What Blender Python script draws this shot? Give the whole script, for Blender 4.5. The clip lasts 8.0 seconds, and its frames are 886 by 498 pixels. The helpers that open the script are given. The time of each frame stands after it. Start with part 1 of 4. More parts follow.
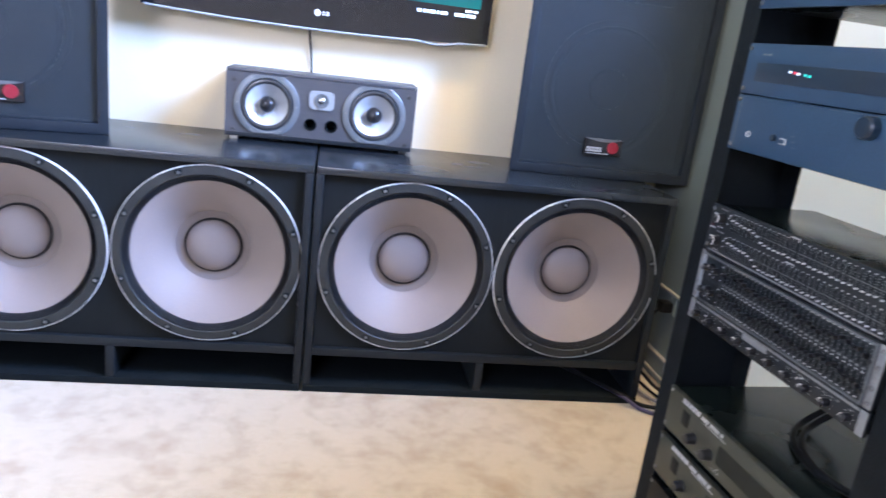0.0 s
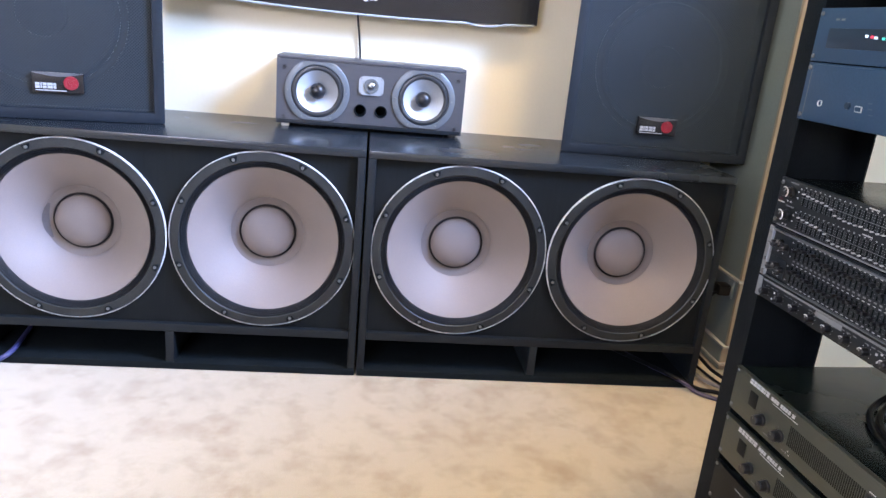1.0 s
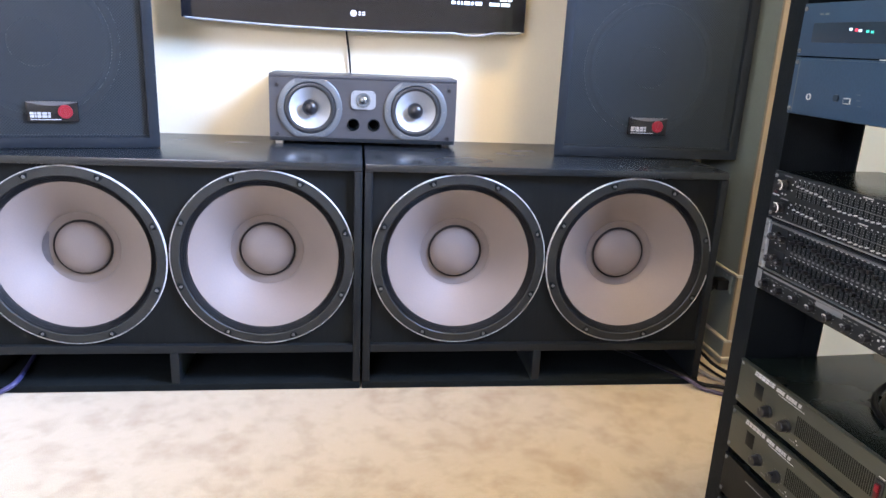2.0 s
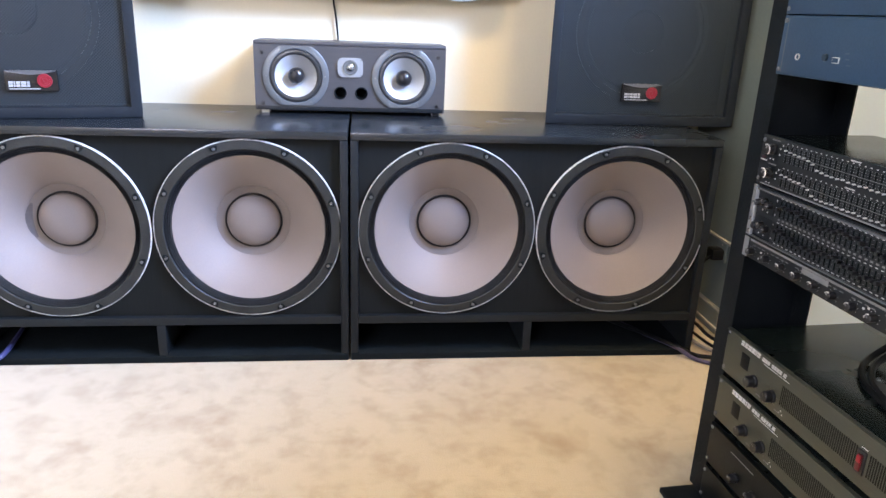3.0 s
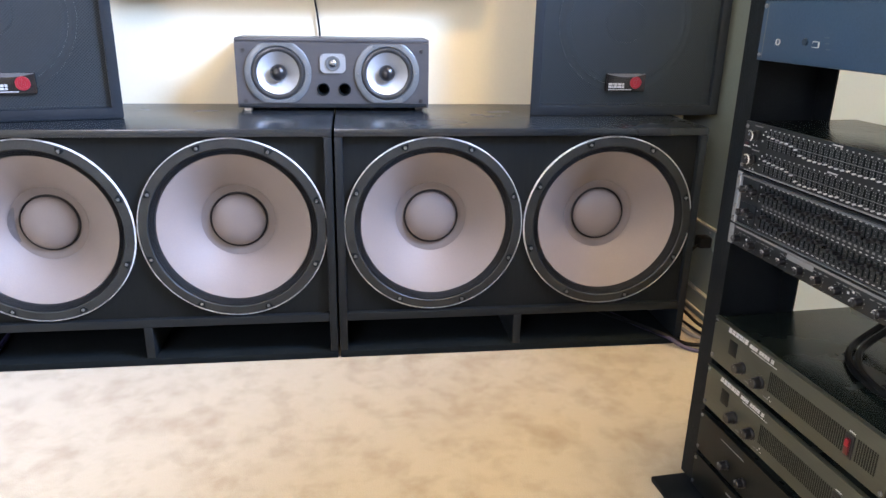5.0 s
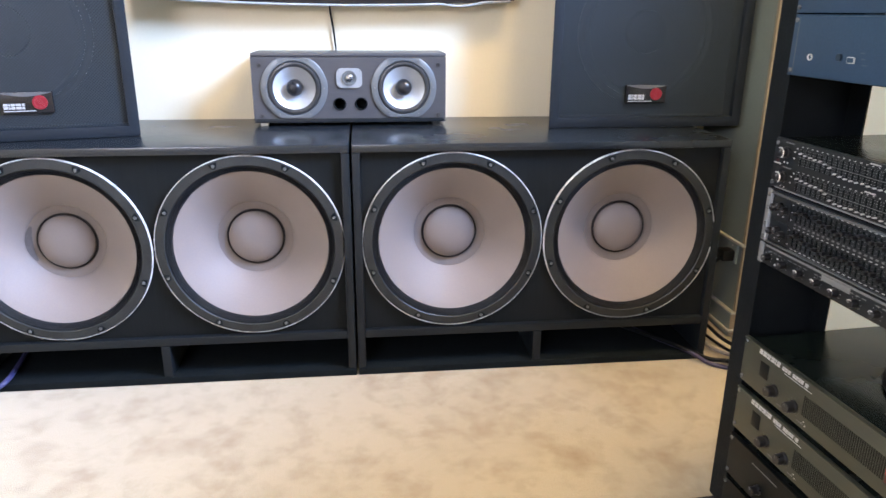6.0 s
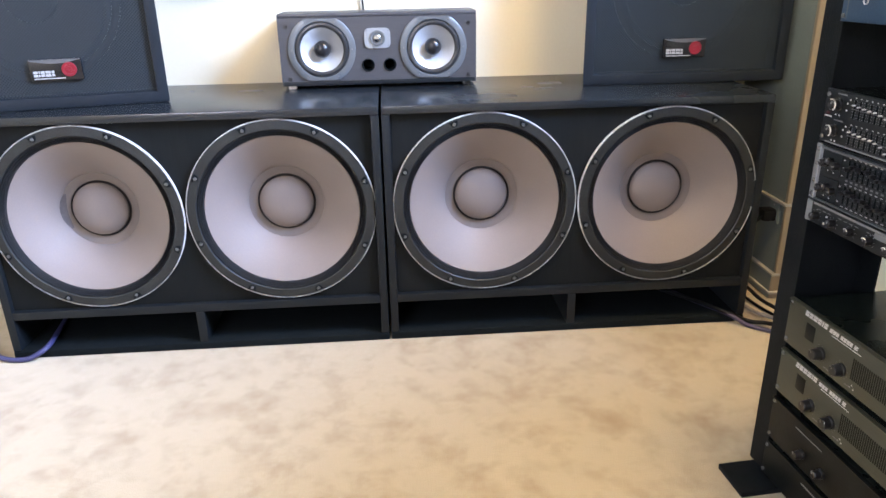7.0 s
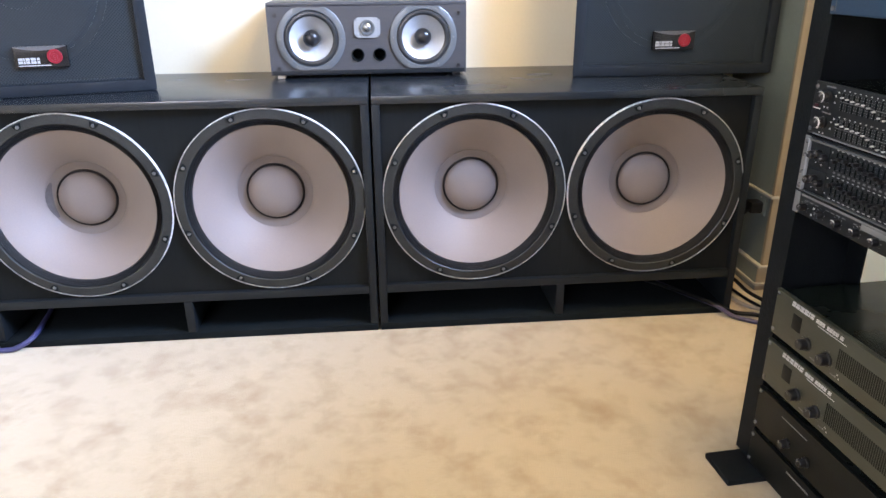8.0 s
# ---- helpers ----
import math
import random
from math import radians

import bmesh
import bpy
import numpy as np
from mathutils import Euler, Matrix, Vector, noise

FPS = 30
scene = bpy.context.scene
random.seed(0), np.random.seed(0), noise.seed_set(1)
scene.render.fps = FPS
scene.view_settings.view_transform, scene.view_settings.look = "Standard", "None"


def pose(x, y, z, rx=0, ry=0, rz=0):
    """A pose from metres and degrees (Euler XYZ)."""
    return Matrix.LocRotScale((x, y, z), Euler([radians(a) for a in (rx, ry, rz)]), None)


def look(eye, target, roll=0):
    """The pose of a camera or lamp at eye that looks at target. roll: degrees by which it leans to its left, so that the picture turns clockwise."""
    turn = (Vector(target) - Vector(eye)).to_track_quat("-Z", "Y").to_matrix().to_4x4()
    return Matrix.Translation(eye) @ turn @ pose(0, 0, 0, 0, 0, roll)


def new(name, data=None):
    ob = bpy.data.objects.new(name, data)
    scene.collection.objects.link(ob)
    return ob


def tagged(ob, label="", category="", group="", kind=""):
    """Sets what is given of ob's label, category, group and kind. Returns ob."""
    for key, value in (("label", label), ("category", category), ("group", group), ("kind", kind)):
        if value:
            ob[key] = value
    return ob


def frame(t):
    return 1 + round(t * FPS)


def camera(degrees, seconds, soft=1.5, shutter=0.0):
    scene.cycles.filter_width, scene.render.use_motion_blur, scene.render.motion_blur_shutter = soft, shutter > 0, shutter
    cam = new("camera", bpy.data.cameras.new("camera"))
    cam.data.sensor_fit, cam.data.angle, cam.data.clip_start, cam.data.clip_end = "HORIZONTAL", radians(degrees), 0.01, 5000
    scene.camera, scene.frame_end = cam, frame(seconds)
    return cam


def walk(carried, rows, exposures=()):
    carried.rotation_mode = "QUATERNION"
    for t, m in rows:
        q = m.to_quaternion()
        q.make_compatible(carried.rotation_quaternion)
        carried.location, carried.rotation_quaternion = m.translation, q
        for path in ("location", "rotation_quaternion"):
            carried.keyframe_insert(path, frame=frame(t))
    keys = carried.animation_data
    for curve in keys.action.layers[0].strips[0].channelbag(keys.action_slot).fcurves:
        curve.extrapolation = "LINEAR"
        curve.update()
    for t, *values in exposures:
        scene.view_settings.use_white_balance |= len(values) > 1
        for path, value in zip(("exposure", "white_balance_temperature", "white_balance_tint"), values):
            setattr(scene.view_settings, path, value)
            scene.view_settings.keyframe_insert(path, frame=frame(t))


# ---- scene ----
cam = camera(63.9, 8.0, soft=1.5, shutter=0.35)
PATH = [
    (0, (0.003, -1.775, 0.95), (0.343, 0.116, 0.397), 7.1),
    (0.5, (-0.037, -1.781, 0.935), (0.153, 0.131, 0.381), 5.0),
    (1, (-0.027, -1.767, 0.925), (0.204, 0.13, 0.336), 5.4),
    (1.5, (-0.029, -1.774, 0.93), (0.161, 0.135, 0.363), 3.0),
    (1.7, (-0.045, -1.778, 0.932), (0.19, 0.124, 0.379), 3.0),
    (2.8, (-0.003, -1.765, 0.912), (0.249, 0.118, 0.284), 2.6),
    (3, (0.009, -1.76, 0.914), (0.237, 0.122, 0.278), 2.3),
    (3.5, (0.009, -1.761, 0.913), (0.294, 0.117, 0.288), 2.4),
    (4, (0.006, -1.762, 0.913), (0.303, 0.11, 0.277), 2.7),
    (4.2, (0.005, -1.761, 0.916), (0.309, 0.107, 0.269), 2.5),
    (5.3, (0.025, -1.754, 0.91), (0.264, 0.124, 0.264), 0.8),
    (5.5, (0.017, -1.755, 0.917), (0.266, 0.127, 0.286), 0.7),
    (6, (0.008, -1.722, 0.928), (0.225, 0.163, 0.294), 0.4),
    (6.5, (-0.004, -1.701, 0.922), (0.151, 0.175, 0.246), -0.5),
    (7, (0.005, -1.699, 0.916), (0.134, 0.16, 0.189), -1.1),
    (7.5, (0.006, -1.705, 0.907), (0.147, 0.146, 0.163), -1.3),
    (8, (-0.001, -1.7, 0.913), (0.163, 0.148, 0.165), -0.5),
]
walk(cam, [(t, look(eye, target, roll)) for t, eye, target, roll in PATH], [(0, 0.15, 4960, 28), (1.0, 0.12, 5240, 28), (2.0, 0.11, 5420, 27), (4.0, 0.10, 5500, 25), (6.5, 0.06, 5600, 24), (8, 0.03, 5640, 24)])

# ---- world and lights ----
SUN_EL, SUN_ROT = radians(38), radians(200)
world = bpy.data.worlds.new("sky")
scene.world = world
world.use_nodes = True
wn = world.node_tree.nodes
sky = wn.new("ShaderNodeTexSky")
sky.sky_type, sky.sun_disc, sky.sun_elevation, sky.sun_rotation = "NISHITA", False, SUN_EL, SUN_ROT
wn["Background"].inputs["Strength"].default_value = 0.1
world.node_tree.links.new(sky.outputs["Color"], wn["Background"].inputs["Color"])


def area_lamp(name, m, sx, sy, watts, colour):
    data = bpy.data.lights.new(name, "AREA")
    data.shape, data.size, data.size_y, data.energy, data.color = "RECTANGLE", sx, sy, watts, colour
    ob = new(name, data)
    ob.matrix_world = m
    return ob


sun = new("sun", bpy.data.lights.new("sun", "SUN"))
sun.data.energy, sun.data.angle, sun.data.color = 3.0, radians(0.5), (1, 0.95, 0.88)
sun.matrix_world = look((4, 6, 9), (0, 0, 0))

# skylight that falls in through the high window beyond the rack, and daylight in the window behind the viewer
area_lamp("window_daylight", look((2.4, -1.16, 2.6), (-0.1, 0.2, 0.6)), 1.5, 1.1, 645, (0.56, 0.75, 1.0))
area_lamp("back_window_daylight", look((-1.45, -3.98, 1.9), (-1.45, 0, 1.9)), 1.05, 0.8, 76, (0.96, 0.92, 0.87))
# warm ceiling lamp
area_lamp("ceiling_lamp_light", look((0.85, -0.75, 2.64), (0.8, -0.7, 0)), 0.35, 0.35, 50, (1.0, 0.70, 0.27))

# ---- materials ----


def mat(name, a, b=None, rough=0.5, metal=0.0, big=6.0, fine=180.0, bump=0.15, blend=0.5, stretch=(1, 1, 1), coat=0.0, rough_var=0.1, spec=0.5):
    """A surface of two close colours, mixed by a large and a fine noise, with fine relief."""
    m = bpy.data.materials.new(name)
    m.use_nodes = True
    nt = m.node_tree
    n, l = nt.nodes, nt.links
    p = n["Principled BSDF"]
    b = b or tuple(c * 0.75 for c in a)
    co, mp = n.new("ShaderNodeTexCoord"), n.new("ShaderNodeMapping")
    mp.inputs["Scale"].default_value = stretch
    info = n.new("ShaderNodeObjectInfo")
    off = n.new("ShaderNodeMath")
    off.operation = "MULTIPLY"
    off.inputs[1].default_value = 17.0
    l.new(info.outputs["Random"], off.inputs[0])
    l.new(off.outputs[0], mp.inputs["Location"])
    l.new(co.outputs["Object"], mp.inputs["Vector"])
    n1, n2 = n.new("ShaderNodeTexNoise"), n.new("ShaderNodeTexNoise")
    n1.inputs["Scale"].default_value, n1.inputs["Detail"].default_value = big, 4
    n2.inputs["Scale"].default_value, n2.inputs["Detail"].default_value = fine, 3
    for q in (n1, n2):
        l.new(mp.outputs[0], q.inputs["Vector"])
    add = n.new("ShaderNodeMath")
    add.operation = "ADD"
    l.new(n1.outputs["Fac"], add.inputs[0])
    l.new(n2.outputs["Fac"], add.inputs[1])
    ramp = n.new("ShaderNodeMapRange")
    ramp.inputs["From Min"].default_value, ramp.inputs["From Max"].default_value = 1 - blend * 0.6, 1 + blend * 0.6
    l.new(add.outputs[0], ramp.inputs["Value"])
    mix = n.new("ShaderNodeMix")
    mix.data_type = "RGBA"
    mix.inputs["A"].default_value, mix.inputs["B"].default_value = (*a, 1), (*b, 1)
    l.new(ramp.outputs[0], mix.inputs["Factor"])
    l.new(mix.outputs["Result"], p.inputs["Base Color"])
    rr = n.new("ShaderNodeMapRange")
    rr.inputs["To Min"].default_value, rr.inputs["To Max"].default_value = max(0.02, rough - rough_var), min(1, rough + rough_var)
    l.new(n1.outputs["Fac"], rr.inputs["Value"])
    l.new(rr.outputs[0], p.inputs["Roughness"])
    p.inputs["Metallic"].default_value = metal
    p.inputs["Coat Weight"].default_value = coat
    p.inputs["Specular IOR Level"].default_value = spec
    if bump:
        bp = n.new("ShaderNodeBump")
        bp.inputs["Strength"].default_value, bp.inputs["Distance"].default_value = bump, 0.002
        l.new(n2.outputs["Fac"], bp.inputs["Height"])
        l.new(bp.outputs[0], p.inputs["Normal"])
    return m


def glow(name, colour, strength):
    m = bpy.data.materials.new(name)
    m.use_nodes = True
    p = m.node_tree.nodes["Principled BSDF"]
    p.inputs["Base Color"].default_value = (*colour, 1)
    p.inputs["Emission Color"].default_value = (*colour, 1)
    p.inputs["Emission Strength"].default_value = strength
    p.inputs["Roughness"].default_value = 0.3
    return m


def grille_material():
    """Perforated black steel: round holes in a staggered grid."""
    m = mat("perforated_steel", (0.027, 0.036, 0.044), (0.019, 0.026, 0.032), 0.42, 0.0, 3, 300, 0.1, spec=0.3)
    n, l = m.node_tree.nodes, m.node_tree.links
    co, sep, com = n.new("ShaderNodeTexCoord"), n.new("ShaderNodeSeparateXYZ"), n.new("ShaderNodeCombineXYZ")
    l.new(co.outputs["Object"], sep.inputs[0])
    l.new(sep.outputs["X"], com.inputs["X"])
    l.new(sep.outputs["Z"], com.inputs["Y"])
    rot = n.new("ShaderNodeMapping")
    rot.inputs["Rotation"].default_value = (0, 0, radians(45))
    l.new(com.outputs[0], rot.inputs["Vector"])
    vor = n.new("ShaderNodeTexVoronoi")
    vor.voronoi_dimensions = "2D"
    vor.inputs["Scale"].default_value, vor.inputs["Randomness"].default_value = 190, 0
    l.new(rot.outputs[0], vor.inputs["Vector"])
    less = n.new("ShaderNodeMath")
    less.operation = "LESS_THAN"
    less.inputs[1].default_value = 0.32
    l.new(vor.outputs["Distance"], less.inputs[0])
    clear, mixs = n.new("ShaderNodeBsdfTransparent"), n.new("ShaderNodeMixShader")
    l.new(less.outputs[0], mixs.inputs["Fac"])
    l.new(n["Principled BSDF"].outputs[0], mixs.inputs[1])
    l.new(clear.outputs[0], mixs.inputs[2])
    l.new(mixs.outputs[0], n["Material Output"].inputs["Surface"])
    return m


def carpet_material():
    m = mat("beige_carpet", (0.505, 0.433, 0.305), (0.432, 0.364, 0.25), 0.95, 0, 3.2, 420, 0.9, 0.9, spec=0.15)
    n, l = m.node_tree.nodes, m.node_tree.links
    p = n["Principled BSDF"]
    co = n.new("ShaderNodeTexCoord")
    patches = n.new("ShaderNodeTexNoise")
    patches.inputs["Scale"].default_value, patches.inputs["Detail"].default_value, patches.inputs["Distortion"].default_value = 8.5, 9, 0.2
    patches.inputs["Roughness"].default_value = 0.60
    l.new(co.outputs["Object"], patches.inputs["Vector"])
    r = n.new("ShaderNodeMapRange")
    r.inputs["From Min"].default_value, r.inputs["From Max"].default_value = 0.49, 0.72
    l.new(patches.outputs["Fac"], r.inputs["Value"])
    mix = n.new("ShaderNodeMix")
    mix.data_type = "RGBA"
    old = p.inputs["Base Color"].links[0].from_socket
    l.new(r.outputs[0], mix.inputs["Factor"])
    l.new(old, mix.inputs["A"])
    mix.inputs["B"].default_value = (0.315, 0.232, 0.143, 1)
    half = n.new("ShaderNodeMath")
    half.operation = "MULTIPLY"
    half.inputs[1].default_value = 0.78
    l.new(r.outputs[0], half.inputs[0])
    l.new(half.outputs[0], mix.inputs["Factor"])
    l.new(mix.outputs["Result"], p.inputs["Base Color"])
    scuffs, sr = n.new("ShaderNodeTexNoise"), n.new("ShaderNodeMapRange")
    scuffs.inputs["Scale"].default_value, scuffs.inputs["Detail"].default_value, scuffs.inputs["Roughness"].default_value = 15, 5, 0.58
    l.new(co.outputs["Object"], scuffs.inputs["Vector"])
    sr.inputs["From Min"].default_value, sr.inputs["From Max"].default_value, sr.inputs["To Max"].default_value = 0.5, 0.70, 0.5
    l.new(scuffs.outputs["Fac"], sr.inputs["Value"])
    worn = n.new("ShaderNodeMix")
    worn.data_type = "RGBA"
    l.new(sr.outputs[0], worn.inputs["Factor"])
    l.new(mix.outputs["Result"], worn.inputs["A"])
    worn.inputs["B"].default_value = (0.33, 0.255, 0.16, 1)
    l.new(worn.outputs["Result"], p.inputs["Base Color"])
    p.inputs["Sheen Weight"].default_value = 0.25
    return m


CARPET = carpet_material()
WALL = mat("cream_wall_paint", (0.82, 0.745, 0.545), (0.78, 0.705, 0.51), 0.7, 0, 2, 120, 0.12, 0.8)
WHITE_WALL = mat("white_wall_paint", (0.76, 0.85, 0.88), (0.72, 0.81, 0.84), 0.7, 0, 2, 120, 0.12, 0.8)
TRIM = mat("trim_paint", (0.46, 0.44, 0.37), (0.41, 0.39, 0.33), 0.45, 0, 3, 90, 0.08)
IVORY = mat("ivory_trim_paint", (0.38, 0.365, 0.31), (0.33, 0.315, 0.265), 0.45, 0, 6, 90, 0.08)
# grey-green for the return, darker than the other walls; tan for its end
GREEN_WALL = mat("grey_green_wall", (0.175, 0.21, 0.19), (0.15, 0.18, 0.165), 0.6, 0, 2, 120, 0.12, 0.8)
TAN = mat("tan_board", (0.27, 0.22, 0.15), (0.23, 0.185, 0.125), 0.5, 0, 4, 90, 0.1, 0.7, (1, 1, 0.2))
CEIL = mat("ceiling_paint", (0.8, 0.79, 0.76), (0.76, 0.75, 0.72), 0.9, 0, 3, 60, 0.3)
BOX = mat("black_cabinet_paint", (0.0105, 0.0130, 0.0150), (0.0078, 0.0100, 0.0118), 0.36, 0, 5, 260, 0.03, rough_var=0.02, spec=0.22)
# the cabinet paint again, a little paler and glossier to lift the top's sheen
TOP = mat("cabinet_paint_raised_sheen", (0.0115, 0.0150, 0.0185), (0.0085, 0.0115, 0.0145), 0.27, 0, 5, 260, 0.03, rough_var=0.02, spec=0.6)
BAFFLE = mat("black_stained_plywood", (0.0105, 0.0118, 0.0120), (0.0055, 0.0066, 0.0068), 0.65, 0, 10, 120, 0.25, 0.9, (1, 1, 0.08), spec=0.08)
# near-black for ports, recesses and slots, with their shade in the colour
RECESS_SHADE = mat("recess_shade_black", (0.0085, 0.0112, 0.0125), (0.0060, 0.0080, 0.0088), 0.85, 0, 8, 90, 0.2, spec=0.05)
FRAME = mat("grey_cast_frame", (0.030, 0.033, 0.033), (0.016, 0.018, 0.0185), 0.40, 0.3, 22, 240, 0.2, spec=0.4)
RIM = mat("bare_aluminium_rim", (0.95, 0.95, 0.94), (0.36, 0.36, 0.36), 0.42, 0.35, 26, 200, 0.05)
RUBBER = mat("black_pleated_surround", (0.030, 0.031, 0.032), (0.018, 0.019, 0.020), 0.33, 0, 20, 200, 0.1)
CONE = mat("pale_grey_paper_cone", (0.212, 0.178, 0.163), (0.176, 0.148, 0.136), 0.6, 0, 5, 320, 0.22, 0.8)
CAP_RING = mat("black_cap_glue", (0.011, 0.010, 0.010), (0.007, 0.0065, 0.0065), 0.45, 0, 30, 300, 0.1, spec=0.3)
CAP = mat("grey_paper_dust_cap", (0.186, 0.156, 0.144), (0.158, 0.133, 0.123), 0.6, 0, 12, 320, 0.15, 0.8)
NECK = mat("grey_paper_neck", (0.148, 0.123, 0.113), (0.124, 0.104, 0.096), 0.6, 0, 14, 320, 0.2, 0.9)
SMEAR = mat("dried_glue", (0.085, 0.076, 0.078), (0.06, 0.053, 0.055), 0.5, 0, 40, 200, 0.1)
STEEL = mat("screw_steel", (0.24, 0.25, 0.26), (0.15, 0.155, 0.16), 0.3, 0.8, 60, 400, 0.05)
PA_BOX = mat("black_speckled_box_paint", (0.0145, 0.0192, 0.025), (0.0095, 0.013, 0.017), 0.5, 0, 9, 330, 0.4, spec=0.17)
GRILLE = grille_material()
PA_CONE = mat("black_paper_cone", (0.022, 0.030, 0.042), (0.013, 0.018, 0.026), 0.5, 0, 9, 200, 0.2)
PLATE_BLACK = mat("gloss_black_badge", (0.012, 0.012, 0.014), (0.008, 0.008, 0.009), 0.2, 0, 9, 100, 0.0)
BADGE_LIP = mat("grey_badge_lip", (0.09, 0.092, 0.096), (0.07, 0.072, 0.076), 0.35, 0, 30, 300, 0.05)
PRINT_WHITE = mat("white_print", (0.58, 0.58, 0.58), (0.46, 0.46, 0.47), 0.5, 0, 50, 300, 0.0)
CAP_PLASTIC = mat("pale_slider_plastic", (0.36, 0.37, 0.38), (0.30, 0.31, 0.32), 0.4, 0, 50, 300, 0.0)
PRINT_GREY = mat("grey_print", (0.2, 0.205, 0.205), (0.14, 0.14, 0.145), 0.5, 0, 50, 300, 0.0)
RED_PRINT = mat("red_badge_disc", (0.24, 0.010, 0.024), (0.19, 0.008, 0.018), 0.35, 0, 20, 200, 0.0)
VINYL = mat("charcoal_vinyl_wrap", (0.054, 0.055, 0.060), (0.040, 0.041, 0.045), 0.4, 0, 12, 220, 0.2, 0.8, (0.15, 1, 1))
SILVER = mat("silver_trim_plastic", (0.135, 0.148, 0.155), (0.11, 0.12, 0.127), 0.38, 0.3, 20, 300, 0.05)
DOME = mat("polished_dome", (0.40, 0.42, 0.44), (0.33, 0.35, 0.37), 0.14, 0.9, 30, 300, 0.0)
TWEETER = mat("bright_tweeter_plastic", (0.30, 0.32, 0.335), (0.25, 0.27, 0.285), 0.35, 0.2, 20, 300, 0.05)
ALU_CONE = mat("aluminium_cone", (0.52, 0.54, 0.56), (0.45, 0.47, 0.49), 0.42, 0.4, 14, 250, 0.05)
TV_BLACK = mat("piano_black_plastic", (0.008, 0.009, 0.013), (0.006, 0.007, 0.01), 0.12, 0, 3, 80, 0.0, coat=0.4)
ACRYLIC = mat("clear_acrylic_lip", (0.40, 0.43, 0.46), (0.32, 0.35, 0.38), 0.15, 0.2, 8, 100, 0.0)
CABLE = mat("black_cable_jacket", (0.006, 0.0065, 0.007), (0.004, 0.0045, 0.005), 0.5, 0, 20, 200, 0.1, spec=0.15)
BLUE_CABLE = mat("blue_cable_jacket", (0.045, 0.046, 0.13), (0.030, 0.030, 0.095), 0.5, 0, 20, 200, 0.1)
VIOLET_CABLE = mat("dark_violet_cable_jacket", (0.05, 0.04, 0.085), (0.03, 0.026, 0.06), 0.4, 0, 20, 200, 0.1)
GREY_CABLE = mat("grey_cable_jacket", (0.2, 0.185, 0.18), (0.15, 0.14, 0.135), 0.5, 0, 20, 200, 0.1)
RACK = mat("black_powder_coat", (0.0082, 0.0105, 0.0125), (0.0055, 0.0072, 0.0086), 0.5, 0, 14, 420, 0.4, spec=0.10)
GEAR = mat("black_anodised_panel", (0.0115, 0.015, 0.0175), (0.0075, 0.010, 0.0115), 0.38, 0.3, 10, 300, 0.1, 0.6, (0.2, 1, 1))
GEAR_GREY = mat("grey_anodised_panel", (0.26, 0.27, 0.28), (0.2, 0.21, 0.22), 0.4, 0.4, 12, 300, 0.1, 0.6, (0.2, 1, 1))
# upper rack units: blue veiling haze is put into these three base colours
HAZE_DARK = mat("black_plastic_blue_haze", (0.011, 0.024, 0.045), (0.008, 0.018, 0.035), 0.35, 0, 12, 300, 0.05)
FAINT_PRINT = mat("faint_print_blue_haze", (0.07, 0.10, 0.15), (0.05, 0.08, 0.12), 0.5, 0, 50, 300, 0.0)
HAZE_GEAR = mat("black_panel_blue_haze", (0.026, 0.060, 0.118), (0.020, 0.049, 0.097), 0.42, 0.1, 5, 300, 0.1)
AMP = mat("olive_grey_amp_panel", (0.060, 0.063, 0.046), (0.049, 0.052, 0.037), 0.42, 0.25, 9, 320, 0.1, 0.7, (0.15, 1, 1))
AMP_DARK = mat("dark_amp_panel", (0.0055, 0.0068, 0.0068), (0.004, 0.005, 0.005), 0.42, 0.0, 9, 320, 0.1, spec=0.2)
AMP_TOP = mat("black_painted_lid", (0.010, 0.0145, 0.0125), (0.006, 0.009, 0.008), 0.26, 0.0, 6, 260, 0.015, spec=0.35)
AMP_SLOT = mat("dark_vent_slot", (0.020, 0.020, 0.016), (0.015, 0.015, 0.012), 0.7, 0, 9, 200, 0.0, spec=0.1)
KNOB = mat("black_knob_plastic", (0.014, 0.014, 0.015), (0.009, 0.009, 0.01), 0.3, 0, 30, 300, 0.05)
RED_SWITCH = glow("lit_red_rocker", (0.25, 0.007, 0.016), 0.05)
RED_DARK = mat("dark_red_rocker", (0.10, 0.006, 0.010), (0.07, 0.005, 0.008), 0.3, 0, 30, 300, 0.05)
LED_WHITE = glow("white_led", (0.8, 0.95, 1.0), 0.9)
LED_GREEN = glow("green_led", (0.10, 0.75, 0.55), 0.5)
LED_RED = glow("red_led", (1.0, 0.05, 0.08), 0.7)
SOCKET = mat("ivory_socket_plate", (0.72, 0.69, 0.6), (0.66, 0.63, 0.54), 0.35, 0, 20, 200, 0.0)

# ---- mesh helpers ----


def box(bm, x0, x1, y0, y1, z0, z1, bevel=0.0):
    """A box, with chamfered edges where bevel is given."""
    made = bmesh.ops.create_cube(bm, size=1, matrix=Matrix.Translation(((x0 + x1) / 2, (y0 + y1) / 2, (z0 + z1) / 2)) @ Matrix.Diagonal((x1 - x0, y1 - y0, z1 - z0, 1)))
    if bevel:
        edges = {e for v in made["verts"] for e in v.link_edges}
        bmesh.ops.bevel(bm, geom=list(edges), offset=bevel, segments=2, profile=0.6, affect="EDGES")
    return bm


def boxed(*size, bevel=0.0):
    return box(bmesh.new(), *size, bevel=bevel)


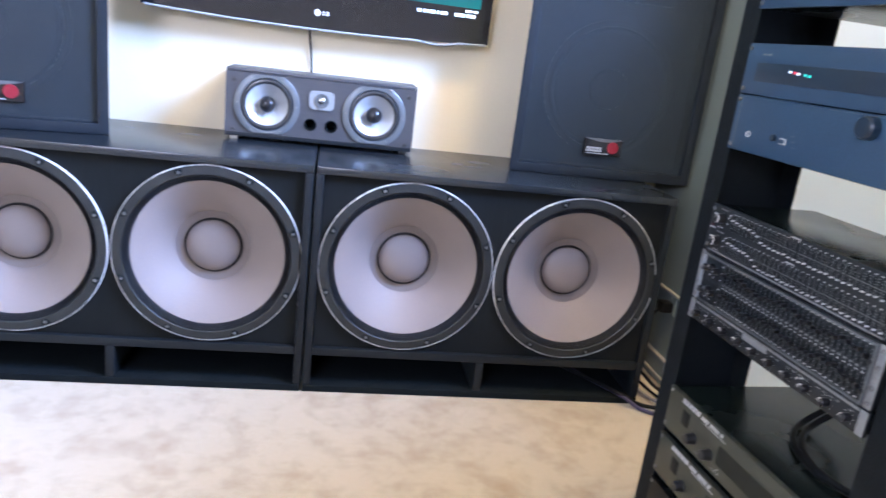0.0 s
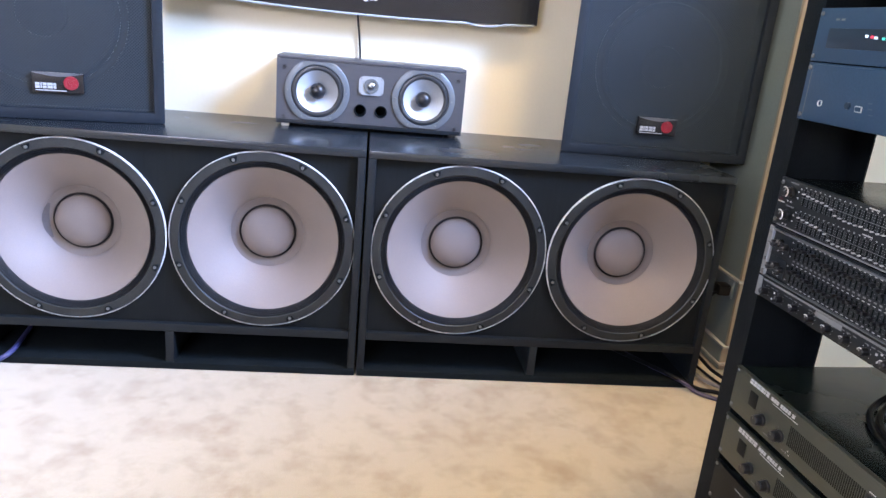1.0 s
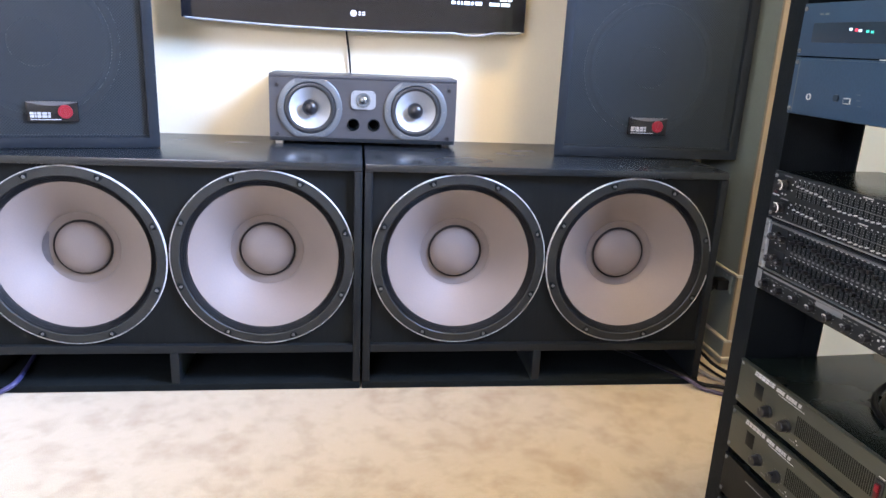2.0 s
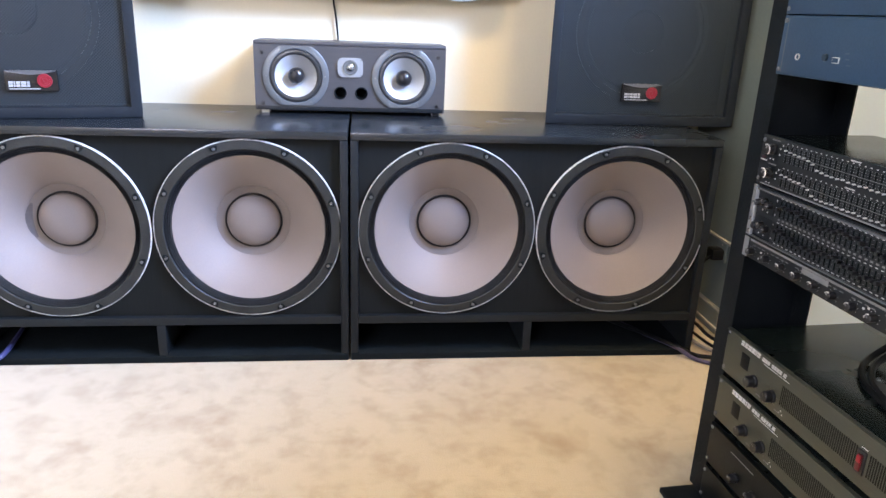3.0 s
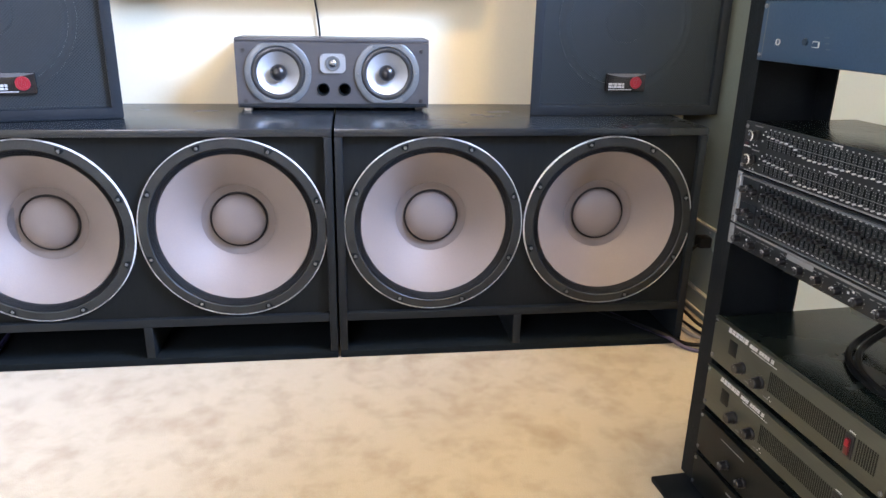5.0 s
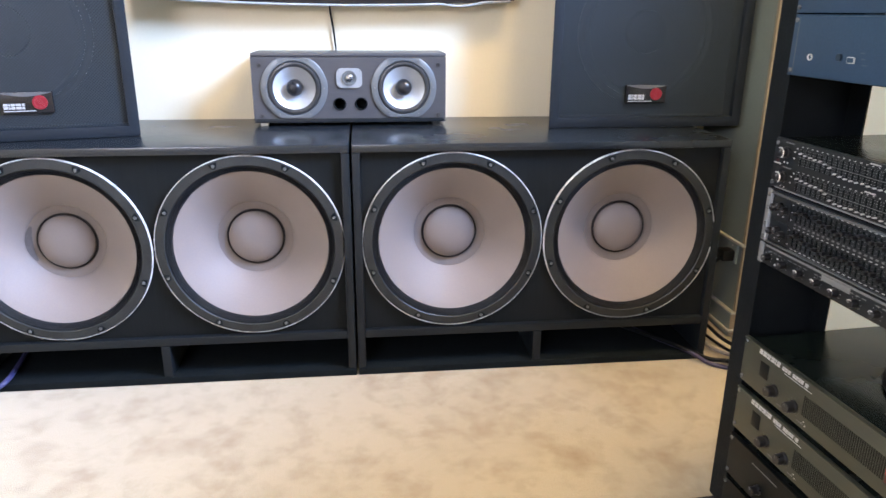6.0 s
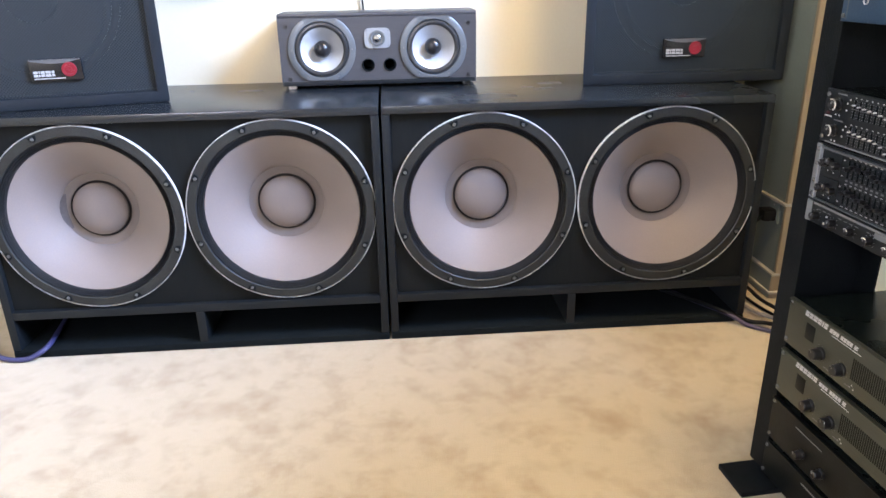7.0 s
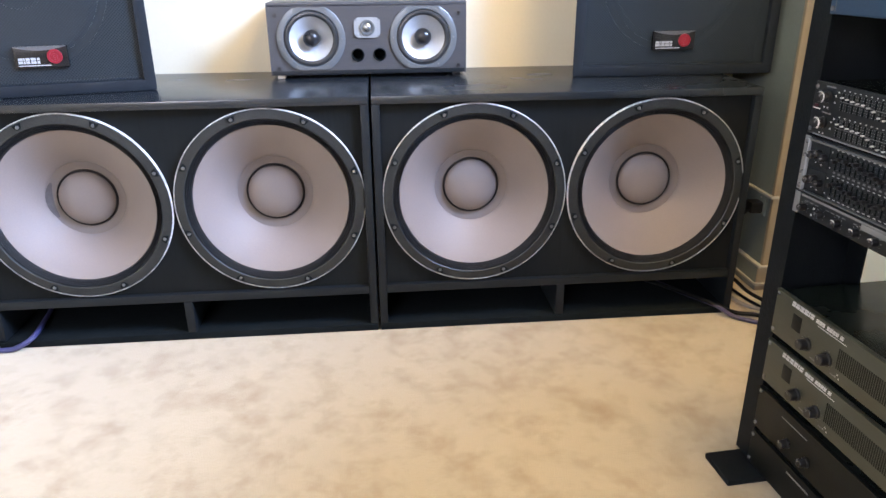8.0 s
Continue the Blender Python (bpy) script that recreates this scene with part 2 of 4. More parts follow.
def lathe(profile, steps=64, cx=0.0, cz=0.0, y=0.0, squash=None):
    """Turns (radius, height) round an axis that points to -y, with its foot at (cx, y, cz)."""
    bm = bmesh.new()
    rings = []
    for r, h in profile:
        if r < 1e-6:
            rings.append([bm.verts.new((cx, y - h, cz))])
            continue
        ring = []
        for k in range(steps):
            a = 2 * math.pi * k / steps
            px, pz = r * math.sin(a), r * math.cos(a)
            if squash:
                pz = max(-squash, min(squash, pz)) if r > squash else pz
            ring.append(bm.verts.new((cx + px, y - h, cz + pz)))
        rings.append(ring)
    for a, b in zip(rings, rings[1:]):
        for k in range(steps):
            j = (k + 1) % steps
            if len(a) == 1 and len(b) == 1:
                continue
            quad = [a[0], b[k], b[j]] if len(a) == 1 else ([a[k], b[0], a[j]] if len(b) == 1 else [a[k], b[k], b[j], a[j]])
            bm.faces.new(quad)
    bmesh.ops.recalc_face_normals(bm, faces=bm.faces)
    return bm


def holed_panel(x0, x1, y0, y1, z0, z1, holes, steps=64):
    """A board with round holes through it: cells side by side, each with the hole (cx, cz, r) that lies in it or none."""
    bm = bmesh.new()
    cuts = [x0, *[(a[0] + b[0]) / 2 for a, b in zip(holes, holes[1:])], x1]
    for (cx, cz, r), a, b in zip(holes, cuts, cuts[1:]):
        loops = []
        for yy in (y0, y1):
            inner, outer = [], []
            for k in range(steps):
                t = 2 * math.pi * (k + 0.5) / steps
                dx, dz = math.sin(t), math.cos(t)
                inner.append(bm.verts.new((cx + r * dx, yy, cz + r * dz)))
                far = min(((b - cx) / dx if dx > 0 else (a - cx) / dx) if abs(dx) > 1e-6 else 9, ((z1 - cz) / dz if dz > 0 else (z0 - cz) / dz) if abs(dz) > 1e-6 else 9)
                outer.append(bm.verts.new((cx + far * dx, yy, cz + far * dz)))
            corners = {}
            for q in ((a, z0), (a, z1), (b, z0), (b, z1)):
                t = math.atan2(q[0] - cx, q[1] - cz) % (2 * math.pi)
                corners[int(t / (2 * math.pi) * steps - 0.5) % steps] = bm.verts.new((q[0], yy, q[1]))
            for k in range(steps):
                j = (k + 1) % steps
                ring = [inner[k], inner[j], outer[j]] + ([corners[k]] if k in corners else []) + [outer[k]]
                bm.faces.new(ring)
            loops.append((inner, outer))
        for k in range(steps):
            j = (k + 1) % steps
            bm.faces.new([loops[0][0][k], loops[0][0][j], loops[1][0][j], loops[1][0][k]])
    bmesh.ops.remove_doubles(bm, verts=bm.verts, dist=1e-5)
    bmesh.ops.recalc_face_normals(bm, faces=bm.faces)
    return bm


def spline(points, per=10):
    """A smooth line through the points."""
    p = [Vector(q) for q in points]
    p = [p[0] * 2 - p[1], *p, p[-1] * 2 - p[-2]]
    out = []
    for a, b, c, d in zip(p, p[1:], p[2:], p[3:]):
        for k in range(per):
            t = k / per
            out.append(0.5 * (2 * b + (c - a) * t + (2 * a - 5 * b + 4 * c - d) * t * t + (3 * b - a - 3 * c + d) * t**3))
    return out + [p[-2]]


def tube(points, radius, sides=8, per=10):
    bm = bmesh.new()
    line = spline(points, per)
    rings = []
    for k, q in enumerate(line):
        way = (line[min(k + 1, len(line) - 1)] - line[max(k - 1, 0)]).normalized()
        side = way.cross(Vector((0.13, 0.29, 0.95))).normalized()
        up = side.cross(way)
        rings.append([bm.verts.new(q + radius * (math.cos(2 * math.pi * s / sides) * side + math.sin(2 * math.pi * s / sides) * up)) for s in range(sides)])
    for a, b in zip(rings, rings[1:]):
        for s in range(sides):
            bm.faces.new([a[s], a[(s + 1) % sides], b[(s + 1) % sides], b[s]])
    bm.faces.new(rings[0]), bm.faces.new(rings[-1])
    bmesh.ops.recalc_face_normals(bm, faces=bm.faces)
    return bm


def meshed(name, bm, material, smooth=True):
    me = bpy.data.meshes.new(name)
    bm.to_mesh(me)
    bm.free()
    me.materials.append(material)
    if smooth:
        me.polygons.foreach_set("use_smooth", [True] * len(me.polygons))
        me.set_sharp_from_angle(angle=radians(32))
    return me


def part(name, bm, material, parent, label="", at=None):
    """One mesh under a thing or a part; bm may be a mesh that alike parts share."""
    me = bm if isinstance(bm, bpy.types.Mesh) else meshed(name, bm, material)
    ob = new(name, me)
    ob.parent = parent
    if at is not None:
        ob.matrix_basis = at if isinstance(at, Matrix) else Matrix.Translation(at)
    if label:
        tagged(ob, label)
    return ob


def thing(name, m, label, category, group=""):
    ob = new(name)
    ob.empty_display_size = 0.05
    ob.matrix_basis = m
    return tagged(ob, label, category, group)


def setting(name, bm, material, label, category):
    return tagged(new(name, meshed(name, bm, material, False)), label, category, kind="structure")


def lettering(widths, height, gap, x, z, y, slant=0.15, split=0.0):
    """A row of plain upright bars in place of letters; split leaves a gap across each."""
    bm = bmesh.new()
    for w in widths:
        if w > 0:
            spans = [(0, 1)] if not split else [(0, 0.5 - split), (0.5 + split, 1)]
            for a, b in spans:
                v = [bm.verts.new((x + u * w + slant * height * q, y - d, z + q * height)) for d in (0, 0.0008) for u, q in ((0, a), (1, a), (1, b), (0, b))]
                for f in ((4, 5, 6, 7), (0, 1, 5, 4), (1, 2, 6, 5), (2, 3, 7, 6), (3, 0, 4, 7)):
                    bm.faces.new([v[k] for k in f])
        x += abs(w) + gap
    bmesh.ops.recalc_face_normals(bm, faces=bm.faces)
    return bm


# ---- the room ----
X0, X1, Y0, Y1, H = -2.2, 1.26, -4.0, 0.46, 2.7
setting("floor", boxed(X0 - 0.12, X1 + 0.12, Y0 - 0.12, Y1 + 0.12, -0.1, 0), CARPET, "worn beige carpet with darker trodden patches", "carpet floor")
setting("ceiling", boxed(X0 - 0.12, X1 + 0.12, Y0 - 0.12, Y1 + 0.12, H, H + 0.1), CEIL, "plain white painted ceiling", "ceiling")
setting("wall_north", boxed(X0 - 0.12, X1 + 0.12, Y1, Y1 + 0.12, 0, H), WALL, "cream painted wall behind the loudspeakers", "wall")
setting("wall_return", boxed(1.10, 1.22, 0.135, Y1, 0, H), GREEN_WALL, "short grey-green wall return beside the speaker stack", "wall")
setting("wall_west", boxed(X0 - 0.12, X0, Y0, Y1, 0, H), WALL, "plain cream painted wall", "wall")
EY0, EY1, EZ0, EZ1 = -1.5, -0.33, 1.35, 2.5
bm = bmesh.new()
box(bm, X1, X1 + 0.12, Y0, EY0, 0, H), box(bm, X1, X1 + 0.12, EY1, Y1, 0, H)
box(bm, X1, X1 + 0.12, EY0, EY1, 0, EZ0), box(bm, X1, X1 + 0.12, EY0, EY1, EZ1, H)
setting("wall_east", bm, WHITE_WALL, "white painted wall with a high window beyond the equipment rack", "wall")
SX0, SX1, SZ0, SZ1 = -2.0, -0.9, 1.45, 2.35
bm = bmesh.new()
box(bm, X0 - 0.12, SX0, Y0 - 0.12, Y0, 0, H), box(bm, SX1, X1 + 0.12, Y0 - 0.12, Y0, 0, H)
box(bm, SX0, SX1, Y0 - 0.12, Y0, 0, SZ0), box(bm, SX0, SX1, Y0 - 0.12, Y0, SZ1, H)
setting("wall_south", bm, WALL, "cream painted wall with a window behind the viewer", "wall")


def baseboard(name, x0, x1, y0, y1, paint=TRIM):
    setting(name, boxed(x0, x1, y0, y1, 0, 0.075, bevel=0.004), paint, "painted wooden baseboard along the wall", "baseboard")


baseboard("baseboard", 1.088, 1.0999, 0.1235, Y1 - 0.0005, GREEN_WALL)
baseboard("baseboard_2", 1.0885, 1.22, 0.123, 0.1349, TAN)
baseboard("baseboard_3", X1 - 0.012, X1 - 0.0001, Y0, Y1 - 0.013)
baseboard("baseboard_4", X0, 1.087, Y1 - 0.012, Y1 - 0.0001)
setting("trim", boxed(1.099, 1.221, 0.121, 0.1348, 0.0755, H - 0.001, bevel=0.004), TAN, "tan board down the end of the wall return", "trim")
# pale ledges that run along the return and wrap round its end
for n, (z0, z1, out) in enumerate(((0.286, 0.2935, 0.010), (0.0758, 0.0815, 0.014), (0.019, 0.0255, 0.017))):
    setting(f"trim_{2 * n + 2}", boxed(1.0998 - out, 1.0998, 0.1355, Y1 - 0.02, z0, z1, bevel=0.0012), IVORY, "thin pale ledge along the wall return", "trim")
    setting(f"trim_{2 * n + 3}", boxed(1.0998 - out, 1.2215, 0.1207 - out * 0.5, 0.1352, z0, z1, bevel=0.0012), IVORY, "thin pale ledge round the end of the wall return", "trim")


def window_frame(name, m, w, h):
    """A frame with a middle bar, its sill and two panes, in an opening of w by h."""
    ob = tagged(thing(name, m, "white framed window letting in daylight", "window"), kind="structure")
    part("window_frame", boxed(-w / 2, -w / 2 + 0.05, -0.03, 0.03, 0, h, bevel=0.004), TRIM, ob)
    part("window_frame", boxed(w / 2 - 0.05, w / 2, -0.03, 0.03, 0, h, bevel=0.004), TRIM, ob)
    part("window_frame", boxed(-w / 2 + 0.05, w / 2 - 0.05, -0.03, 0.03, 0, 0.05, bevel=0.004), TRIM, ob)
    part("window_frame", boxed(-w / 2 + 0.05, w / 2 - 0.05, -0.03, 0.03, h - 0.05, h, bevel=0.004), TRIM, ob)
    part("window_sill", boxed(-w / 2 - 0.04, w / 2 + 0.04, -0.12, -0.05, -0.03, -0.002, bevel=0.004), TRIM, ob)


window_frame("window_1", pose((SX0 + SX1) / 2, Y0 - 0.06, SZ0, 0, 0, 180), SX1 - SX0, SZ1 - SZ0)
window_frame("window_2", pose(X1 + 0.06, (EY0 + EY1) / 2, EZ0, 0, 0, -90), EY1 - EY0, EZ1 - EZ0)

lamp = thing("ceiling_lamp", pose(0.85, -0.75, H), "round flush ceiling lamp giving warm light", "lamp")
bm = lathe([(0, 0), (0.2, 0), (0.2, 0.03), (0.19, 0.035), (0, 0.035)], 40)
bmesh.ops.rotate(bm, verts=bm.verts, matrix=Matrix.Rotation(radians(-90), 3, "X"))
bmesh.ops.transform(bm, matrix=Matrix.Diagonal((1, 1, -1 if max(v.co.z for v in bm.verts) > 0.01 else 1, 1)), verts=bm.verts)
part("lamp_body", bm, TRIM, lamp)

# ---- the subwoofers ----
bolt_me = meshed("bolt", lathe([(0.0042, -0.001), (0.0042, 0.0022), (0.0034, 0.0036), (0.0021, 0.0036), (0.0018, 0.002), (0, 0.002)], 12), STEEL)
# flat dark pads in place of the shaded hollows round the bolts
bm = bmesh.new()
rim_pts = [(-0.0105, 0.0065), (0.0105, 0.0065), (0.0085, -0.0005), (0.0055, -0.0052), (0, -0.0072), (-0.0055, -0.0052), (-0.0085, -0.0005)]
lid = [bm.verts.new((x, -0.0007, z)) for x, z in rim_pts]
foot = [bm.verts.new((x * 1.06, 0.001, z * 1.06)) for x, z in rim_pts]
bm.faces.new(lid)
for k in range(len(lid)):
    bm.faces.new((lid[k], lid[k - 1], foot[k - 1], foot[k]))
bmesh.ops.recalc_face_normals(bm, faces=bm.faces)
pad_me = meshed("bolt_recess", bm, RECESS_SHADE)


def woofer(parent, cx, cz, y, turn=0.0):
    """An eighteen-inch driver with its front on the plane y of the baffle."""
    frame_ob = part("driver_frame", lathe([(0.2245, -0.002), (0.2312, 0.0), (0.2306, 0.008), (0.2285, 0.0115), (0.209, 0.0125), (0.2065, 0.0105), (0.205, 0.004), (0.203, -0.004), (0.199, -0.012)], 96, cx, cz, y), FRAME, parent, "grey cast driver frame")
    part("rim", lathe([(0.2316, 0.0), (0.2329, 0.003), (0.2329, 0.0090), (0.2318, 0.0112), (0.2309, 0.0116), (0.2307, 0.0078)], 96, cx, cz, y), RIM, frame_ob, "bright bare metal edge")
    prof = [(0.2045, 0.0065)]
    for k in range(25):
        s = k / 24
        prof.append((0.2035 - 0.0135 * s, 0.0055 - 0.0085 * s + 0.0038 * math.sin(s * 3 * 2 * math.pi)))
    part("surround", lathe(prof, 96, cx, cz, y), RUBBER, frame_ob, "black pleated cloth surround")
    prof = []
    for k in range(15):
        s = k / 14
        prof.append((0.1905 - 0.0945 * s, -0.003 - 0.075 * s**1.12))
    prof += [(0.0955, -0.0795)]
    part("cone", lathe(prof, 96, cx, cz, y), CONE, frame_ob, "pale grey paper cone")
    part("neck_ring", lathe([(0.0958, -0.0783), (0.0945, -0.0785), (0.086, -0.0835), (0.078, -0.0855), (0.0735, -0.0855), (0.072, -0.087)], 64, cx, cz, y), NECK, frame_ob, "darker grey neck ring")
    part("cap_ring", lathe([(0.0748, -0.0865), (0.0742, -0.0815), (0.0722, -0.0797), (0.0698, -0.0815), (0.068, -0.087)], 64, cx, cz, y), CAP_RING, frame_ob, "dark glue ring")
    part("dust_cap", lathe([(0.0695 * math.cos(k * math.pi / 20), -0.083 + 0.026 * math.sin(k * math.pi / 20)) for k in range(11)], 64, cx, cz, y), CAP, frame_ob, "rounded grey dust cap")
    for k in range(8):
        a = radians(22.5 + 45 * k + turn)
        q = (cx + 0.2195 * math.sin(a), y - 0.0123, cz + 0.2195 * math.cos(a))
        part("bolt_recess", pad_me, None, frame_ob, at=pose(*q, 0, math.degrees(a), 0))
        part("bolt", bolt_me, None, frame_ob, at=(q[0], q[1] - 0.0005, q[2]))
    return frame_ob


SW, SH, SD, T = 0.97, 0.622, 0.455, 0.02


def subwoofer(m, label, turn, gap, wide=1.0):
    sub = thing("subwoofer", m, label, "subwoofer", "subwoofers under the television")
    w, fy = SW / 2, -0.005
    part("top_panel", boxed(-w, w, fy, SD, SH - T, SH, bevel=0.004), TOP, sub, "black top panel with its sheen raised")
    # bottom panel takes the recess tone so that the port stays dark
    part("bottom_panel", boxed(-w, w, fy, SD, 0, T, bevel=0.003), RECESS_SHADE, sub)
    for s in (-1, 1):
        part("side_panel", boxed(min(s * w, s * (w - T)), max(s * w, s * (w - T)), fy + 0.0012, SD, T + 0.0005, SH - T - 0.0005, bevel=0.003), BOX, sub)
    part("back_panel", boxed(-w + T, w - T, SD - T, SD - 0.001, T, SH - T), RECESS_SHADE, sub)
    bm = holed_panel(-w + T + 0.0004, w - T - 0.0004, 0.012, 0.03, 0.1302, SH - T - 0.0004, [(-gap, 0.367, 0.214), (gap * wide, 0.367, 0.214)])
    part("baffle", bm, BAFFLE, sub, "black stained plywood baffle")
    part("port_shelf", boxed(-w + T + 0.0003, w - T - 0.0003, fy + 0.002, 0.36, 0.108, 0.13, bevel=0.002), BOX, sub, "black shelf above the port")
    part("port_divider", boxed(-0.011, 0.011, fy + 0.002, 0.36, T + 0.0005, 0.1078, bevel=0.002), BOX, sub)
    drivers = [woofer(sub, s * gap, 0.367, 0.0118, turn + extra) for s, extra in ((-1, 0), (wide, 3))]
    return drivers


left_drivers = subwoofer(pose(-0.510, 0, 0), "black twin eighteen-inch subwoofer with pale grey cones on the carpet", 0, 0.235)
subwoofer(pose(0.466, 0, 0), "black twin eighteen-inch subwoofer with pale cones beside the rack", 2, 0.2332, 1.016)
# an old glue smear beside the neck of the outer driver
bm = bmesh.new()
rows = []
for k in range(13):
    a, u = radians(152 + 5 * k), math.sin(math.pi * (k + 0.5) / 13) ** 0.6
    rows.append([bm.verts.new((-0.235 + r * math.cos(a), 0.0118 - d, 0.367 + r * math.sin(a))) for r, d in ((0.0905 + 0.0085 * u, -0.0795 + 0.0052 * u), (0.0905, -0.0797), (0.0905 - 0.007 * u, -0.0797 - 0.0034 * u))])
for p, q in zip(rows, rows[1:]):
    bm.faces.new((p[0], p[1], q[1], q[0])), bm.faces.new((p[1], p[2], q[2], q[1]))
part("glue_smear", bm, SMEAR, left_drivers[0], "dark dried glue smear")

# ---- the loudspeakers on top ----


def pa_speaker(m, label, badge_x):
    ob = thing("pa_speaker", m, label, "loudspeaker", "pair of loudspeakers on the subwoofers")
    w, h, d, f = 0.280, 0.73, 0.235, 0.028
    bm = bmesh.new()
    front = [bm.verts.new((x, 0.0, z)) for x, z in ((-w, 0), (w, 0), (w, h), (-w, h))]
    back = [bm.verts.new((x * 0.72, d, z)) for x, z in ((-w, 0), (w, 0), (w, h), (-w, h))]
    inner = [bm.verts.new((x, 0.0, z)) for x, z in ((-w + f, f), (w - f, f), (w - f, h - f), (-w + f, h - f))]
    deep = [bm.verts.new((x, 0.06, z)) for x, z in ((-w + f, f), (w - f, f), (w - f, h - f), (-w + f, h - f))]
    for k in range(4):
        j = (k + 1) % 4
        bm.faces.new([front[k], front[j], inner[j], inner[k]])
        bm.faces.new([inner[k], inner[j], deep[j], deep[k]])
        bm.faces.new([front[j], front[k], back[k], back[j]])
    bm.faces.new(back), bm.faces.new(deep)
    bmesh.ops.recalc_face_normals(bm, faces=bm.faces)
    rim = [e for e in bm.edges if all(abs(v.co.y) < 1e-6 for v in e.verts)] + [e for e in bm.edges if {v in front for v in e.verts} == {True, False} and any(v in back for v in e.verts)]
    bmesh.ops.bevel(bm, geom=rim, offset=0.005, segments=2, profile=0.6, affect="EDGES")
    part("cabinet", bm, PA_BOX, ob, "black painted wooden box")
    bm = boxed(-w + f + 0.0006, w - f - 0.0006, 0.0135, 0.0150, f + 0.0006, h - f - 0.0006)
    part("grille", bm, GRILLE, ob, "black perforated steel grille")
    part("woofer_frame", lathe([(0.196, 0.0), (0.196, 0.008), (0.186, 0.012), (0.178, 0.008), (0.176, 0.0)], 64, 0, 0.255, 0.0595), FRAME, ob)
    part("woofer_cone", lathe([(0.176, 0.006), (0.168, 0.012), (0.160, 0.004), (0.075, -0.0), (0.06, 0.0005), (0.056, 0.012), (0.035, 0.024), (0, 0.028)], 64, 0, 0.255, 0.0597), PA_CONE, ob, "dark woofer cone behind the grille")
    part("horn", boxed(-0.15, 0.15, 0.03, 0.0595, 0.5, 0.66, bevel=0.012), PA_CONE, ob)
    badge = part("badge", boxed(badge_x - 0.058, badge_x + 0.058, 0.004, 0.0132, 0.066, 0.117, bevel=0.003), PLATE_BLACK, ob, "gloss black badge plate")
    part("badge_lettering", lettering([0.0095, 0.003, 0.0085, 0.0115, 0.006], 0.0135, 0.0018, badge_x - 0.050, 0.0765, 0.0036, 0, 0.05), CAP_PLASTIC, badge, "white bars on the badge")
    part("badge_underline", boxed(badge_x - 0.05, badge_x + 0.018, 0.0030, 0.0039, 0.0708, 0.0732), CAP_PLASTIC, badge)
    part("badge_disc", lathe([(0.0168, 0), (0.0168, 0.002), (0.0160, 0.003), (0.0115, 0.003), (0.011, 0.0006), (0.0068, 0.0006), (0.0063, 0.003), (0.003, 0.003), (0.0026, 0.0006), (0, 0.0006)], 32, badge_x + 0.029, 0.0915, 0.0042), RED_PRINT, badge, "red disc on the badge")
    bm = bmesh.new()
    arc = [(-0.056 + 0.014 * k, 0.1145 - 0.0085 * math.cos(math.pi * (k - 4) / 8)) for k in range(9)] + [(0.056, 0.1162), (-0.056, 0.1162)]
    near, far = [bm.verts.new((badge_x + x, 0.0022, z)) for x, z in arc], [bm.verts.new((badge_x + x, 0.0043, z)) for x, z in arc]
    bm.faces.new(near)
    for k in range(len(arc)):
        bm.faces.new((near[k], near[k - 1], far[k - 1], far[k]))
    bmesh.ops.recalc_face_normals(bm, faces=bm.faces)
    part("badge_lip", bm, BADGE_LIP, badge, "grey arched lip")
    return ob


pa_speaker(pose(0.803, 0.212, SH + 0.0005), "black loudspeaker with perforated grille and red-disc badge by the wall return", -0.006)
pa_speaker(pose(-0.822, 0.095, SH + 0.0005, 0, 0, 13), "black loudspeaker with perforated grille turned inward and catching window light", 0.034)

# centre speaker
cs = thing("centre_speaker", pose(-0.0205, 0.295, SH + 0.0005), "charcoal centre loudspeaker with two silver cones under the television", "loudspeaker")
CW, C0, C1 = 0.265, 0.0095, 0.197
bm = bmesh.new()
CT = C1 - 0.010
box(bm, -CW, CW, 0.05, 0.15, C0, CT)
box(bm, -CW, -CW + 0.012, 0.0124, 0.05, C0, CT), box(bm, CW - 0.012, CW, 0.0124, 0.05, C0, CT)
box(bm, -CW + 0.012, CW - 0.012, 0.0124, 0.05, C0, C0 + 0.01), box(bm, -CW + 0.012, CW - 0.012, 0.0124, 0.05, CT - 0.01, CT)
part("cabinet", bm, VINYL, cs, "charcoal vinyl-wrapped box")
part("front_panel", holed_panel(-CW, CW, 0.0, 0.012, C0, CT, [(-0.152, 0.104, 0.071), (-0.03, 0.0605, 0.0175), (0.029, 0.0605, 0.0175), (0.148, 0.104, 0.071)], 48), VINYL, cs, "charcoal front panel")
part("top_cap", boxed(-CW, CW, -0.001, 0.15, C1 - 0.0095, C1, bevel=0.003), VINYL, cs)
part("bottom_lip", boxed(-CW + 0.004, CW - 0.004, -0.003, 0.0, C0 + 0.0006, C0 + 0.012, bevel=0.0012), BOX, cs)
foot_me = meshed("foot", boxed(-0.0105, 0.0105, -0.0105, 0.0105, 0, 0.0092, bevel=0.002), SOCKET)
foot_dark = meshed("foot", boxed(-0.0105, 0.0105, -0.0105, 0.0105, 0, 0.0092, bevel=0.002), RUBBER)
part("foot", foot_me, None, cs, "pale rubber foot", at=(-CW + 0.025, 0.018, 0))
part("foot", foot_dark, None, cs, at=(CW - 0.025, 0.018, 0))
part("foot", foot_dark, None, cs, at=(-CW + 0.025, 0.13, 0))
part("foot", foot_dark, None, cs, at=(CW - 0.025, 0.13, 0))
